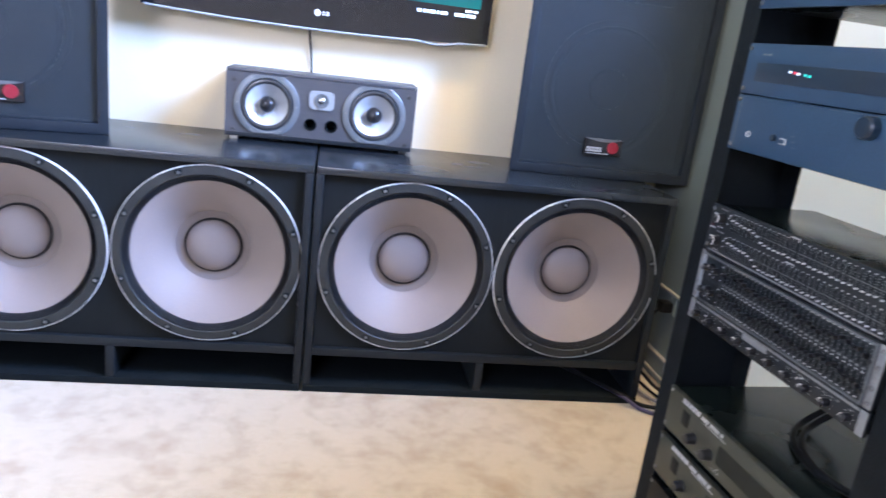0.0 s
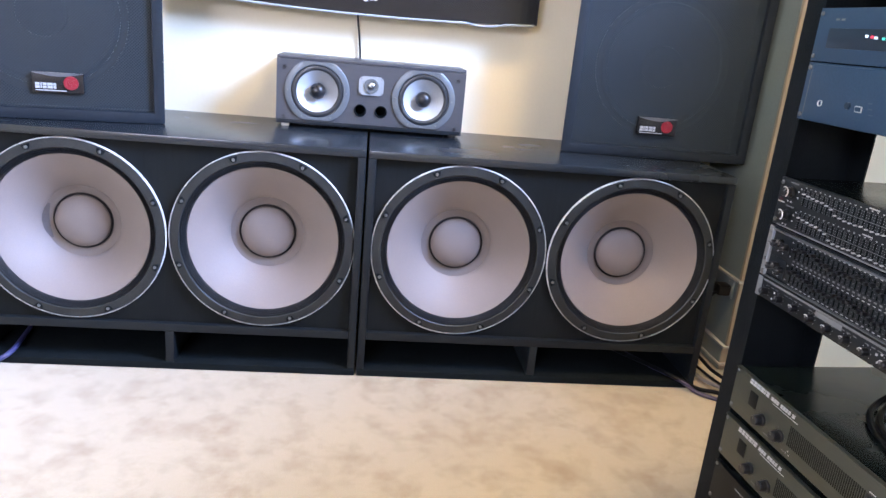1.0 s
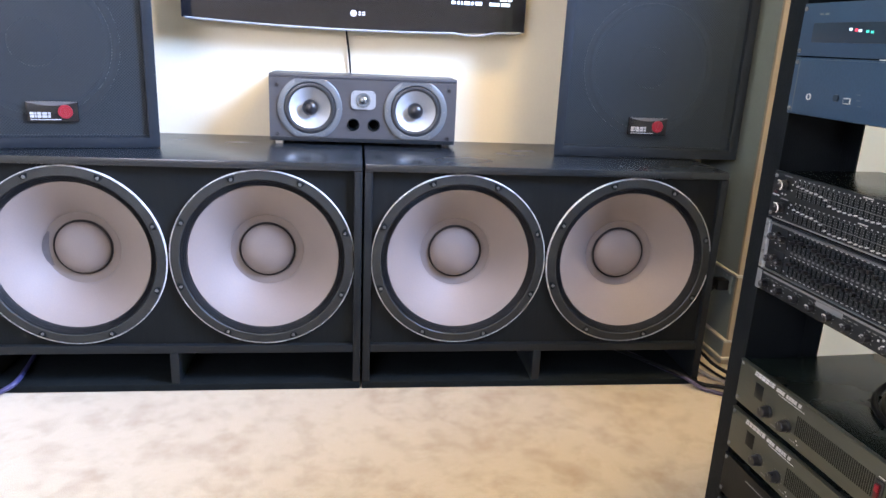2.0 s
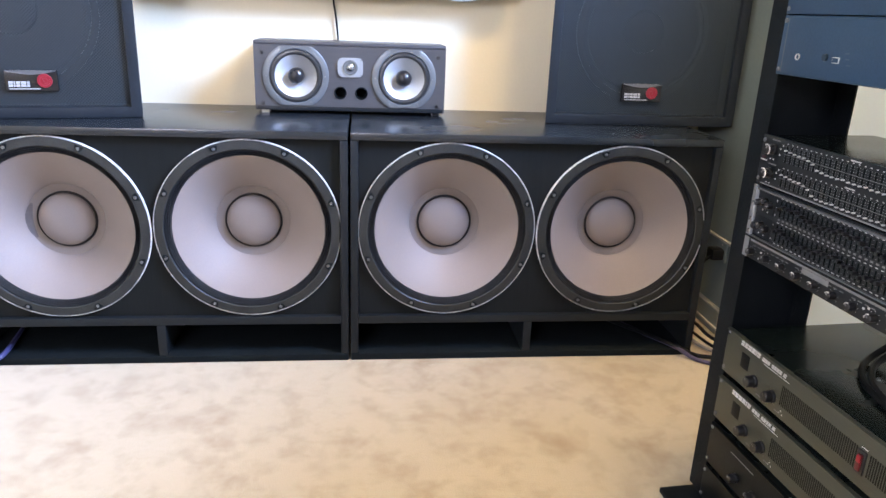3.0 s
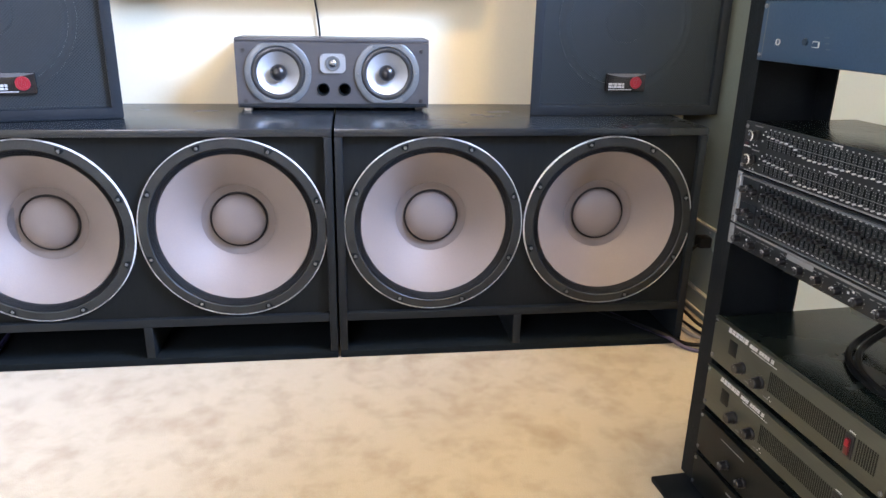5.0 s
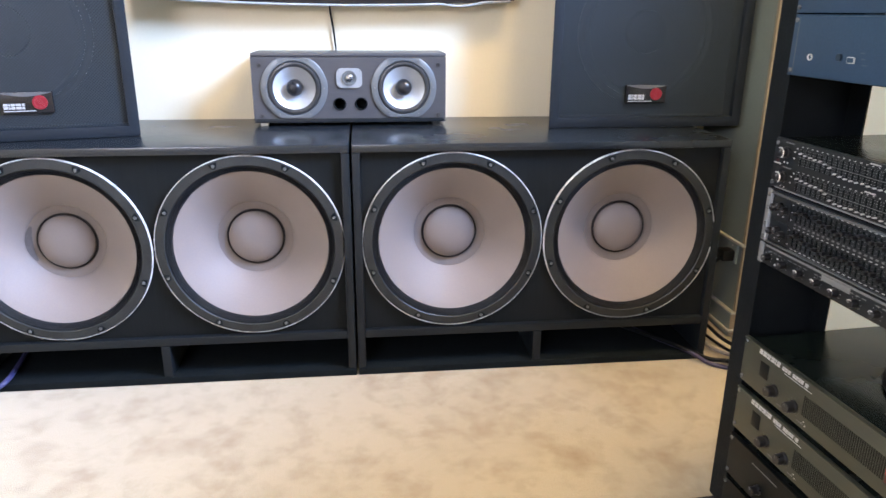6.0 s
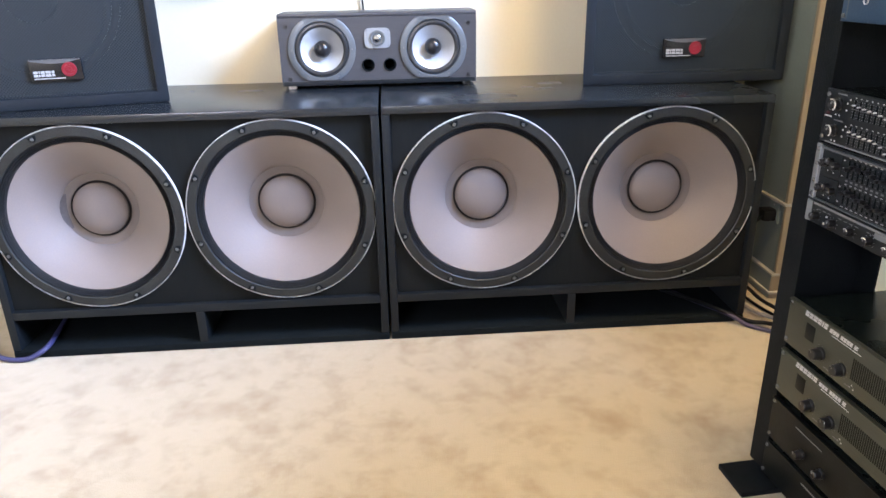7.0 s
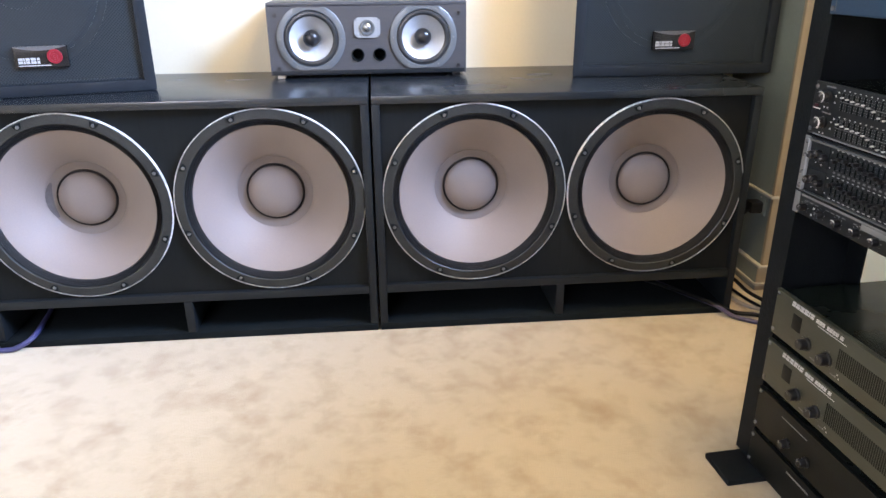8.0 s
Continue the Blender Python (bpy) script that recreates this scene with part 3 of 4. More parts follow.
for sx in (-0.152, 0.148):
    cz = 0.104
    ring = part("woofer_trim", lathe([(0.0905, 0.0), (0.0905, 0.004), (0.088, 0.0055), (0.074, 0.0055), (0.072, 0.003), (0.072, 0.0)], 64, sx, cz, 0.0, 0.0795), SILVER, cs, "silver trim ring with flattened top and bottom")
    part("surround", lathe([(0.0725, 0.002), (0.069, 0.0065), (0.064, 0.0075), (0.059, 0.0055), (0.0565, 0.0015)], 48, sx, cz, 0.0), RUBBER, ring)
    part("cone", lathe([(0.0575, 0.0035), (0.0545, 0.0015), (0.045, -0.006), (0.032, -0.016), (0.018, -0.024), (0.0, -0.024)], 48, sx, cz, 0.0), ALU_CONE, ring, "brushed aluminium cone")
    part("phase_plug", lathe([(0.0225, -0.024), (0.0225, -0.004), (0.0195, 0.005), (0.0125, 0.0115), (0, 0.014)], 32, sx, cz, 0.0), KNOB, ring, "black rounded phase plug")
    for k in range(6):
        a = radians(30 + 60 * k)
        rr = 0.081
        part("screw", bolt_me, None, ring, at=Matrix.Translation((sx + rr * math.sin(a), -0.0048, cz + max(-0.074, min(0.074, rr * math.cos(a))))) @ Matrix.Diagonal((0.45, 0.45, 0.45, 1)))
bm = bmesh.new()
corner = [(sx * 0.021 + sx * 0.014 * math.cos(a) - 0.002, 0.131 + sz * 0.012 + sz * 0.014 * math.sin(a)) for sx, sz, turn in ((1, 1, 0), (-1, 1, 1), (-1, -1, 0), (1, -1, 1)) for a in [radians((90 - 15 * k) if turn else 15 * k) for k in range(7)]]
front, back = [bm.verts.new((x, -0.0045, z)) for x, z in corner], [bm.verts.new((x, 0.0, z)) for x, z in corner]
bm.faces.new(front), bm.faces.new(back)
for k in range(len(corner)):
    j = (k + 1) % len(corner)
    bm.faces.new((front[k], front[j], back[j], back[k]))
bmesh.ops.recalc_face_normals(bm, faces=bm.faces)
tw = part("tweeter_plate", bm, TWEETER, cs, "silver tweeter plate")
part("tweeter_ring", lathe([(0.021, 0.0), (0.0205, 0.003), (0.016, 0.0032), (0.0145, 0.0005), (0, 0.0005)], 32, -0.002, 0.131, -0.0045), SILVER, tw, "grey dome surround")
part("tweeter_dome", lathe([(0.0105, 0.0006), (0.0098, 0.0032), (0.0068, 0.0058), (0, 0.0072)], 24, -0.002, 0.131, -0.0045), DOME, tw, "polished grey dome")
for qx in (-0.031, 0.027):
    for qz in (0.111, 0.151):
        part("screw", bolt_me, None, tw, at=Matrix.Translation((qx, -0.0045, qz)) @ Matrix.Diagonal((0.4, 0.4, 0.4, 1)))
for qx in (-0.030, 0.029):
    part("port", lathe([(0.0175, 0.0), (0.0175, 0.002), (0.0168, 0.003), (0.0152, 0.003), (0.0145, -0.002), (0.0142, -0.047), (0, -0.047)], 32, qx, 0.0605, 0.0), RECESS_SHADE, cs, "round black bass port")
for qx in (-0.243, 0.243):
    for qz in (0.028, 0.165):
        part("grille_socket", lathe([(0.0055, 0), (0.0055, 0.0015), (0.003, 0.0015), (0.0028, 0.0004), (0, 0.0004)], 16, qx, qz, 0.0), KNOB, cs)

# ---- television ----
tv = thing("television", pose(-0.041, 0.385, 0.944), "wall-mounted flat television with gloss black bezel, switched on", "television")
TW, TH = 0.49, 0.60
bm = bmesh.new()
N = 28
low = lambda x: 0.014 * (x / TW) ** 2  # noqa: E731
for yy in (0.0, 0.045):
    for k in range(N + 1):
        x = -TW + 2 * TW * k / N
        bm.verts.new((x, yy, low(x)))
    for k in range(N + 1):
        x = -TW + 2 * TW * k / N
        bm.verts.new((x, yy, TH))
bm.verts.ensure_lookup_table()
V = bm.verts
M = N + 1
for k in range(N):
    bm.faces.new([V[k], V[k + 1], V[M + k + 1], V[M + k]])
    bm.faces.new([V[2 * M + k], V[3 * M + k], V[3 * M + k + 1], V[2 * M + k + 1]])
    bm.faces.new([V[k], V[2 * M + k], V[2 * M + k + 1], V[k + 1]])
    bm.faces.new([V[M + k], V[M + k + 1], V[3 * M + k + 1], V[3 * M + k]])
for k in (0, N):
    bm.faces.new([V[k], V[M + k], V[3 * M + k], V[2 * M + k]])
bmesh.ops.recalc_face_normals(bm, faces=bm.faces)
part("bezel", bm, TV_BLACK, tv, "gloss black television casing")
lip = [(-TW + 0.01 + k * (2 * TW - 0.02) / 24, -0.0005, low(-TW + 0.01 + k * (2 * TW - 0.02) / 24) - 0.0005 - (0.006 if k in (20, 21) else 0)) for k in range(25)]
part("lower_lip", tube(lip, 0.0035, 8, 3), ACRYLIC, tv, "clear acrylic lower lip")
SCREEN = bpy.data.materials.new("lit_screen")
SCREEN.use_nodes = True
sn, sl = SCREEN.node_tree.nodes, SCREEN.node_tree.links
sp = sn["Principled BSDF"]
sp.inputs["Roughness"].default_value = 0.15
sp.inputs["Base Color"].default_value = (0.004, 0.005, 0.006, 1)
sc, sg, sr = sn.new("ShaderNodeTexCoord"), sn.new("ShaderNodeTexNoise"), sn.new("ShaderNodeValToRGB")
sg.inputs["Scale"].default_value = 3.0
sl.new(sc.outputs["Object"], sg.inputs["Vector"]), sl.new(sg.outputs["Fac"], sr.inputs["Fac"])
sr.color_ramp.elements[0].position, sr.color_ramp.elements[1].position = 0.35, 0.62
sr.color_ramp.elements[0].color, sr.color_ramp.elements[1].color = (0.005, 0.03, 0.06, 1), (0.02, 0.33, 0.26, 1)
sl.new(sr.outputs["Color"], sp.inputs["Emission Color"])
sp.inputs["Emission Strength"].default_value = 0.8
screen = part("screen", boxed(-TW + 0.035, TW - 0.035, -0.0012, 0.0, 0.112, TH - 0.035), SCREEN, tv, "lit teal computer desktop picture")
part("taskbar", boxed(-TW + 0.035, TW - 0.035, -0.0016, 0.0, 0.076, 0.1118), TV_BLACK, tv, "dark task bar along the screen")
part("taskbar_icons", lettering([0.012, 0.006, 0.004, 0.016, 0.006, 0.02, -0.012, 0.03, 0.026], 0.009, 0.005, 0.27, 0.085, -0.0018, 0, 0.0), LED_WHITE, tagged(screen), "small white status bars")["kind"] = "stuff"
part("taskbar_clock", lettering([0.02, 0.012], 0.007, 0.004, 0.412, 0.099, -0.0018, 0, 0.0), LED_WHITE, screen)
part("maker_mark", lathe([(0.0095, 0), (0.0095, 0.0008), (0, 0.0008)], 24, -0.012, 0.046, 0.0), PRINT_WHITE, tv, "small pale round mark on the bezel")
part("maker_bars", lettering([0.007, 0.009], 0.011, 0.003, 0.002, 0.0405, 0.0, 0, 0.08), PRINT_WHITE, tv)
part("wall_bracket", boxed(-0.2, 0.2, 0.0455, 0.0748, 0.15, 0.45), RACK, tv)
cord = tagged(new("hanging_cord", meshed("hanging_cord", tube([(-0.074, 0.438, 0.97), (-0.073, 0.446, 0.93), (-0.065, 0.450, 0.87), (-0.060, 0.452, 0.80), (-0.061, 0.452, 0.70), (-0.058, 0.445, 0.63)], 0.0028), CABLE)), "thin black cord hanging from the television", "cable")

# ---- the equipment rack ----
RACK_POSE = pose(0.685, -0.632, 0, 0, 0, math.degrees(math.atan2(-0.99723, 0.07432)))
RW = 0.42
rack = thing("equipment_rack", RACK_POSE, "black two-post steel equipment rack standing on the carpet", "rack")
for a, b, s in ((-0.048, -0.002, -1), (RW + 0.002, RW + 0.048, 1)):
    q = (b, a) if s < 0 else (a, b)
    w, k = 0.003, (1 if s > 0 else -1)
    outline = [(q[0], 0.003), (q[1], 0.003), (q[1], 0.158), (q[0], 0.158), (q[0], 0.155), (q[1] - k * w, 0.155), (q[1] - k * w, 0.006), (q[0], 0.006)]
    bm = bmesh.new()
    rings = [[bm.verts.new((x, y, z)) for x, y in outline] for z in (0.0125, 1.165)]
    for i in range(8):
        bm.faces.new([rings[0][i], rings[0][(i + 1) % 8], rings[1][(i + 1) % 8], rings[1][i]])
    bm.faces.new(rings[0]), bm.faces.new(rings[1])
    bmesh.ops.recalc_face_normals(bm, faces=bm.faces)
    part("post", bm, RACK, rack, "black steel channel post")
for a, b in ((-0.036, 0.05), (RW - 0.05, RW + 0.04)):
    part("foot", boxed(a, b, -0.07, 0.29, 0.0, 0.012, bevel=0.003), RACK, rack, "flat black steel foot")
part("top_bar", boxed(-0.048, RW + 0.048, 0.003, 0.158, 1.1655, 1.18), RACK, rack)
hole = meshed("rack_screw", lathe([(0.0036, 0), (0.0036, 0.0015), (0.0026, 0.0026), (0.0013, 0.0026), (0.0012, 0.0016), (0, 0.0016)], 12), STEEL)


def gear(name, z0, z1, depth, face, lid, label, category, group=""):
    """A rack unit: a faceplate with ears and a box behind it; its origin at the faceplate's lower left."""
    ob = thing(name, RACK_POSE @ Matrix.Translation((0, 0, z0)), label, category, group)
    h = z1 - z0
    plate = part("faceplate", boxed(0, RW, -0.0035, 0.0028, 0.0008, h - 0.0008, bevel=0.0012), face, ob)
    part("chassis", boxed(0.008, RW - 0.008, 0.003, depth, 0.0008, h - 0.0008, bevel=0.0008), lid, ob, "black sheet-metal chassis")
    return ob, plate, h


def screws(plate, h, inset=0.006):
    for x in (inset, RW - inset):
        for z in (0.009, h - 0.009):
            part("rack_screw", hole, None, plate, at=(x, -0.0035, z))


knob_me = meshed("knob", lathe([(0.0092, 0), (0.0092, 0.004), (0.0078, 0.0048), (0.0072, 0.0145), (0.0062, 0.0158), (0, 0.0158)], 20), KNOB)
amp_knob = meshed("knob", lathe([(0.0112, 0), (0.0112, 0.003), (0.0098, 0.004), (0.0090, 0.0152), (0.0078, 0.0166), (0, 0.0166)], 24), KNOB)
small_knob = meshed("knob", lathe([(0.0062, 0), (0.006, 0.010), (0.005, 0.0112), (0, 0.0112)], 16), KNOB)
pointer_me = meshed("pointer", boxed(-0.0011, 0.0011, -0.0166, -0.0150, 0.002, 0.0072), PRINT_GREY)
small_pointer = meshed("pointer", boxed(-0.0009, 0.0009, -0.0122, -0.0105, 0.001, 0.0056), PRINT_GREY)
# pale arcs modelled on the knob rims as their highlights
small_glint_arc = meshed("knob_edge", tube([(0.0058 * math.sin(a), -0.0105, 0.0058 * math.cos(a)) for a in (-0.7, -0.2, 0.3, 0.8)], 0.0009, 6, 4), RIM)
glint_arc = meshed("knob_edge", tube([(0.0085 * math.sin(a), -0.0135, 0.0085 * math.cos(a)) for a in (-1.1, -0.5, 0.1, 0.7, 1.3, 1.9)], 0.0011, 6, 4), RIM)


def knob(parent, x, z, turn=0, edge=False, big=True):
    k = part("knob", knob_me if big else small_knob, None, parent, at=pose(x, -0.0035, z, 0, turn, 0))
    part("pointer", pointer_me if big else small_pointer, None, k)
    if edge:
        part("knob_edge", glint_arc if big else small_glint_arc, None, k, "bright line along the edge")
    return k


cap_me = meshed("slider_cap", boxed(-0.0013, 0.0013, -0.0050, 0.0, -0.0011, 0.0011, bevel=0.0003), PRINT_WHITE)
dark_cap = meshed("slider_cap", boxed(-0.0027, 0.0027, -0.0085, 0.0, -0.0024, 0.0024, bevel=0.0006), KNOB)


def ticks(points, w, h, y):
    bm = bmesh.new()
    for x, z in points:
        v = [bm.verts.new((x + a * w, y, z + b * h)) for a, b in ((-0.5, -0.5), (0.5, -0.5), (0.5, 0.5), (-0.5, 0.5))]
        bm.faces.new(v)
    return bm


slot_me = meshed("slider_slot", boxed(-0.0011, 0.0011, -0.0042, -0.0036, -0.0135, 0.0135), RECESS_SHADE)


def slots(plate, xs, z):
    for x in xs:
        part("slider_slot", slot_me, None, plate, at=(x, 0, z))


# 31-band equaliser with white sliders
eq, plate, h = gear("graphic_equaliser", 0.656, 0.739, 0.20, GEAR, AMP_TOP, "black graphic equaliser with two rows of white sliders", "equaliser", "rack units")
screws(plate, h)
xs = [0.066 + 0.0112 * k for k in range(31)]
shape = [0.006, 0.005, 0.004, 0.003, 0.003, 0.001, -0.002, -0.009]
for row, zc in enumerate((0.060, 0.0205)):
    slots(plate, xs, zc)
    part("zero_line", boxed(0.06, 0.408, -0.0045, -0.0043, zc - 0.0004, zc + 0.0004), PRINT_GREY, plate)
    dots = [(x + d, zc - 0.012 + 0.004 * k) for x in xs for d in (-0.0032, 0.0032) for k in range(7)] + [(x, zc + 0.0135) for x in xs]
    part("scale_marks", ticks(dots, 0.0011, 0.0009, -0.0040), CAP_PLASTIC, plate)
    part("band_labels", ticks([(x, zc + 0.0165) for x in xs], 0.0034, 0.0015, -0.0040), PRINT_WHITE, plate)
    part("row_label", boxed(0.205, 0.225, -0.0043, -0.0037, zc + 0.0185, zc + 0.0205), PRINT_WHITE, plate)
    for k, x in enumerate(xs):
        dz = shape[k] if k < len(shape) else -0.0115 + 0.0012 * ((k * 7 + row * 3) % 4 == 0)
        part("slider_cap", cap_me, None, plate, at=(x, -0.0038, zc + dz))
    knob(plate, 0.032, zc + 0.002, 35, True)
    part("knob_label", boxed(0.026, 0.046, -0.0042, -0.0037, zc + 0.0165, zc + 0.0185), PRINT_GREY, plate)
    part("button_marks", ticks([(0.05, zc - 0.004), (0.05, zc + 0.006), (0.055, zc + 0.012), (0.028, zc - 0.014), (0.036, zc - 0.014)], 0.0035, 0.0025, -0.0040), PRINT_WHITE, plate)
part("clip_led", boxed(0.004, 0.02, -0.0042, -0.0036, 0.0405, 0.0425), PRINT_WHITE, plate)
part("red_lamp", boxed(0.006, 0.015, -0.0042, -0.0036, 0.0440, 0.048, bevel=0.0002), mat("dim_red_lens", (0.06, 0.012, 0.018), (0.045, 0.01, 0.015), 0.3, 0, 40, 300, 0), plate, "dim red indicator")
part("lower_edge", boxed(0.014, RW - 0.014, -0.0046, -0.0037, -0.0 + 0.0012, 0.0036), GEAR_GREY, plate)

# grey-framed equaliser with dark sliders
eq2, plate, h = gear("graphic_equaliser", 0.563, 0.654, 0.20, GEAR, AMP_TOP, "graphic equaliser with a grey metal frame and black sliders", "equaliser", "rack units")
for a, b in ((0.0, 0.013), (RW - 0.013, RW)):
    part("ear", boxed(a, b, -0.0050, -0.0037, 0.001, h - 0.001, bevel=0.0005), GEAR_GREY, plate, "grey metal ear")
part("frame_edge", boxed(0.0135, 0.0165, -0.009, -0.0037, 0.002, h - 0.003, bevel=0.0006), ACRYLIC, plate, "bright line along the edge")
part("frame_edge", boxed(RW - 0.0165, RW - 0.014, -0.009, -0.0037, 0.002, h - 0.003, bevel=0.0006), SILVER, plate)
part("frame_edge", boxed(0.017, RW - 0.017, -0.009, -0.0037, h - 0.0065, h - 0.0032, bevel=0.0006), SILVER, plate)
part("frame_edge", boxed(0.017, RW - 0.017, -0.009, -0.0037, 0.002, 0.0042, bevel=0.0006), SILVER, plate)
for x in (0.0065, RW - 0.0065):
    for z in (0.008, 0.030, 0.058, h - 0.01):
        part("rack_screw", hole, None, plate, at=(x, -0.005, z))
xs = [0.078 + 0.0108 * k for k in range(31)]
for row, zc in enumerate((0.065, 0.0245)):
    slots(plate, xs, zc)
    part("band_labels", ticks([(x, zc + 0.0175) for x in xs], 0.0048, 0.0014, -0.0040), PRINT_WHITE, plate)
    part("band_labels", ticks([(x, zc - 0.0175) for x in xs], 0.0055, 0.0030 if row == 0 else 0.0016, -0.0040), PRINT_GREY if row == 0 else PRINT_WHITE, plate)
    part("scale_marks", ticks([(x + 0.0054, zc - 0.012 + 0.006 * k) for x in xs for k in range(5)], 0.0022, 0.0007, -0.0040), PRINT_GREY, plate)
    for k, x in enumerate(xs):
        part("slider_cap", dark_cap, None, plate, at=(x, -0.0038, zc + 0.004 * math.sin(k * 0.55 + row) + 0.002 * ((k * 5) % 3)))
    part("control_panel", boxed(0.020, 0.062, -0.0048, -0.0037, zc - 0.017, zc + 0.017, bevel=0.0006), GEAR, plate)
    for k in range(3):
        knob(plate, 0.027 + 0.013 * k, zc - 0.001 + 0.004 * (k == 1), 60 * k - 40, False, False)
    part("control_marks", ticks([(0.035, zc - 0.012), (0.048, zc - 0.013), (0.068, zc + 0.012), (0.068, zc - 0.012), (0.0685, zc)], 0.0028, 0.0022, -0.0052), PRINT_WHITE, plate)

# one-unit crossover with a row of knobs
xo, plate, h = gear("crossover", 0.524, 0.5615, 0.18, GEAR, AMP_TOP, "slim black crossover with a row of small knobs", "crossover", "rack units")
for a, b in ((0.0, 0.013), (RW - 0.013, RW)):
    part("ear", boxed(a, b, -0.0050, -0.0037, 0.001, h - 0.001, bevel=0.0005), GEAR_GREY, plate, "grey metal ear")
part("label_strip", boxed(0.016, RW - 0.016, -0.0042, -0.0037, h - 0.0062, h - 0.0025), PRINT_GREY, plate)
part("label_panel", boxed(0.155, 0.215, -0.0045, -0.0037, h - 0.015, h - 0.0065), GEAR_GREY, plate)
part("print_marks", ticks([(0.03 + 0.0125 * k, 0.026) for k in range(30) if k % 5 != 3], 0.008, 0.0014, -0.0040), PRINT_GREY, plate)
for k in range(10):
    kx = 0.026 + 0.0405 * k
    kn = knob(plate, kx, 0.0145, 25 - 9 * k, k > 1, False)
    part("knob_ticks", ticks([(kx + 0.0098 * math.sin(a), 0.0145 + 0.0098 * math.cos(a)) for a in (-2.2, -1.5, -0.8, 0.0, 0.8, 1.5, 2.2)], 0.0011, 0.0011, -0.0040), PRINT_WHITE, plate)
for lx, lz in ((0.047, 0.008), (0.051, 0.02), (0.055, 0.012), (0.289, 0.02), (0.294, 0.010), (0.298, 0.024), (0.301, 0.006)):
    part("led", boxed(lx - 0.0016, lx + 0.0016, -0.0056, -0.0037, lz - 0.0016, lz + 0.0016, bevel=0.0005), PRINT_WHITE, plate)

# power amplifiers
slat_me = meshed("vent_slot", boxed(-0.0010, 0.0010, -0.0042, -0.0036, -0.0175, 0.0175), AMP_SLOT)


def amplifier(z0, z1, face, label, lit, printed=True):
    ob, plate, h = gear("power_amplifier", z0, z1, 0.40, face, AMP_TOP, label, "amplifier", "power amplifiers in the rack")
    screws(plate, h)
    part("upper_edge", boxed(0.001, RW - 0.001, -0.0068, -0.0036, h - 0.0034, h - 0.0010, bevel=0.0009), face, plate)
    if printed:
        part("lettering", lettering([0.008, 0.008, 0.009, 0.0085, 0.0028, 0.008], 0.0090, 0.0022, 0.044, h - 0.0142, -0.0038, 0.2, 0.07), PRINT_WHITE, plate, "white bars in place of a name")
        part("model_lettering", lettering([0.0065, 0.0055, 0.0055, -0.003, 0.0055, 0.0055, 0.0055, 0.0055, -0.002, 0.007], 0.0066, 0.0014, 0.106, h - 0.0142, -0.0038, 0.2, 0.06), PRINT_WHITE, plate, "small white bars")
        part("underline", boxed(0.112, 0.180, -0.0043, -0.0037, h - 0.0184, h - 0.0174), PRINT_WHITE, plate)
    if not printed:
        part("label_bar", boxed(0.072, 0.142, -0.0043, -0.0037, h - 0.0215, h - 0.0195), PRINT_GREY, plate)
        for x in (0.098, 0.150):
            knob(plate, x, 0.028, -30)
        return ob
    part("meter_window", boxed(0.051, 0.074, -0.0042, -0.0036, 0.034, 0.062, bevel=0.0002), AMP_DARK, plate, "dark meter window")
    for x in (0.095, 0.146):
        turned = part("knob", amp_knob, None, plate, at=pose(x, -0.0035, 0.0265, 0, -30, 0))
        part("pointer", pointer_me, None, turned)
        part("knob_marks", ticks([(x + 0.0145 * math.sin(a), 0.0265 + 0.0145 * math.cos(a)) for a in (-2.3, -1.7, -1.1, -0.5, 0.1, 0.7, 1.3, 1.9, 2.4)], 0.0012, 0.0012, -0.0040), PRINT_GREY, plate)
        part("knob_label", boxed(x + 0.012, x + 0.026, -0.0042, -0.0037, 0.0085, 0.0100), PRINT_GREY, plate)
    part("small_mark", ticks([(0.174, 0.015), (0.170, 0.0095), (0.178, 0.0095)], 0.003, 0.0025, -0.0040), PRINT_WHITE, plate)
    for k in range(40):
        part("vent_slot", slat_me, None, plate, at=(0.168 + 0.0043 * k, 0, h * 0.47))
    for k in range(9):
        part("vent_slot", slat_me, None, plate, at=(0.362 + 0.0043 * k, 0, h * 0.47))
    bez = part("switch_bezel", boxed(0.340, 0.356, -0.0062, -0.0036, h * 0.45 - 0.0185, h * 0.45 + 0.0185, bevel=0.0010), KNOB, plate)
    rocker = part("rocker_switch", boxed(0.3438, 0.3522, -0.0095, -0.0060, h * 0.45 - 0.013, h * 0.45 + 0.013, bevel=0.0018), RED_DARK if lit else KNOB, bez, "red rocker switch" if lit else "dark rocker switch")
    if lit:
        part("rocker_lens", boxed(0.3446, 0.3514, -0.0108, -0.0090, h * 0.45 + 0.0005, h * 0.45 + 0.011, bevel=0.0008), RED_SWITCH, rocker, "glowing red lens")
    part("switch_label", boxed(0.343, 0.355, -0.0043, -0.0037, h * 0.45 + 0.0215, h * 0.45 + 0.0230), PRINT_WHITE, plate)
    return ob


amplifier(0.296, 0.383, AMP, "olive-grey power amplifier with red rocker switch in the rack", True)
amplifier(0.197, 0.284, AMP, "olive-grey power amplifier with round knobs and vent slots", False)
amplifier(0.097, 0.184, AMP_DARK, "dark power amplifier low in the rack", False, False)
low_amp, plate, h = gear("power_amplifier", 0.016, 0.088, 0.38, AMP_DARK, AMP_TOP, "dark power amplifier at the foot of the rack", "amplifier", "power amplifiers in the rack")
screws(plate, h)
part("label_bar", boxed(0.11, 0.17, -0.0043, -0.0037, h - 0.016, h - 0.013), PRINT_GREY, plate)
for x in (0.20, 0.25):
    knob(plate, x, 0.03, 20)

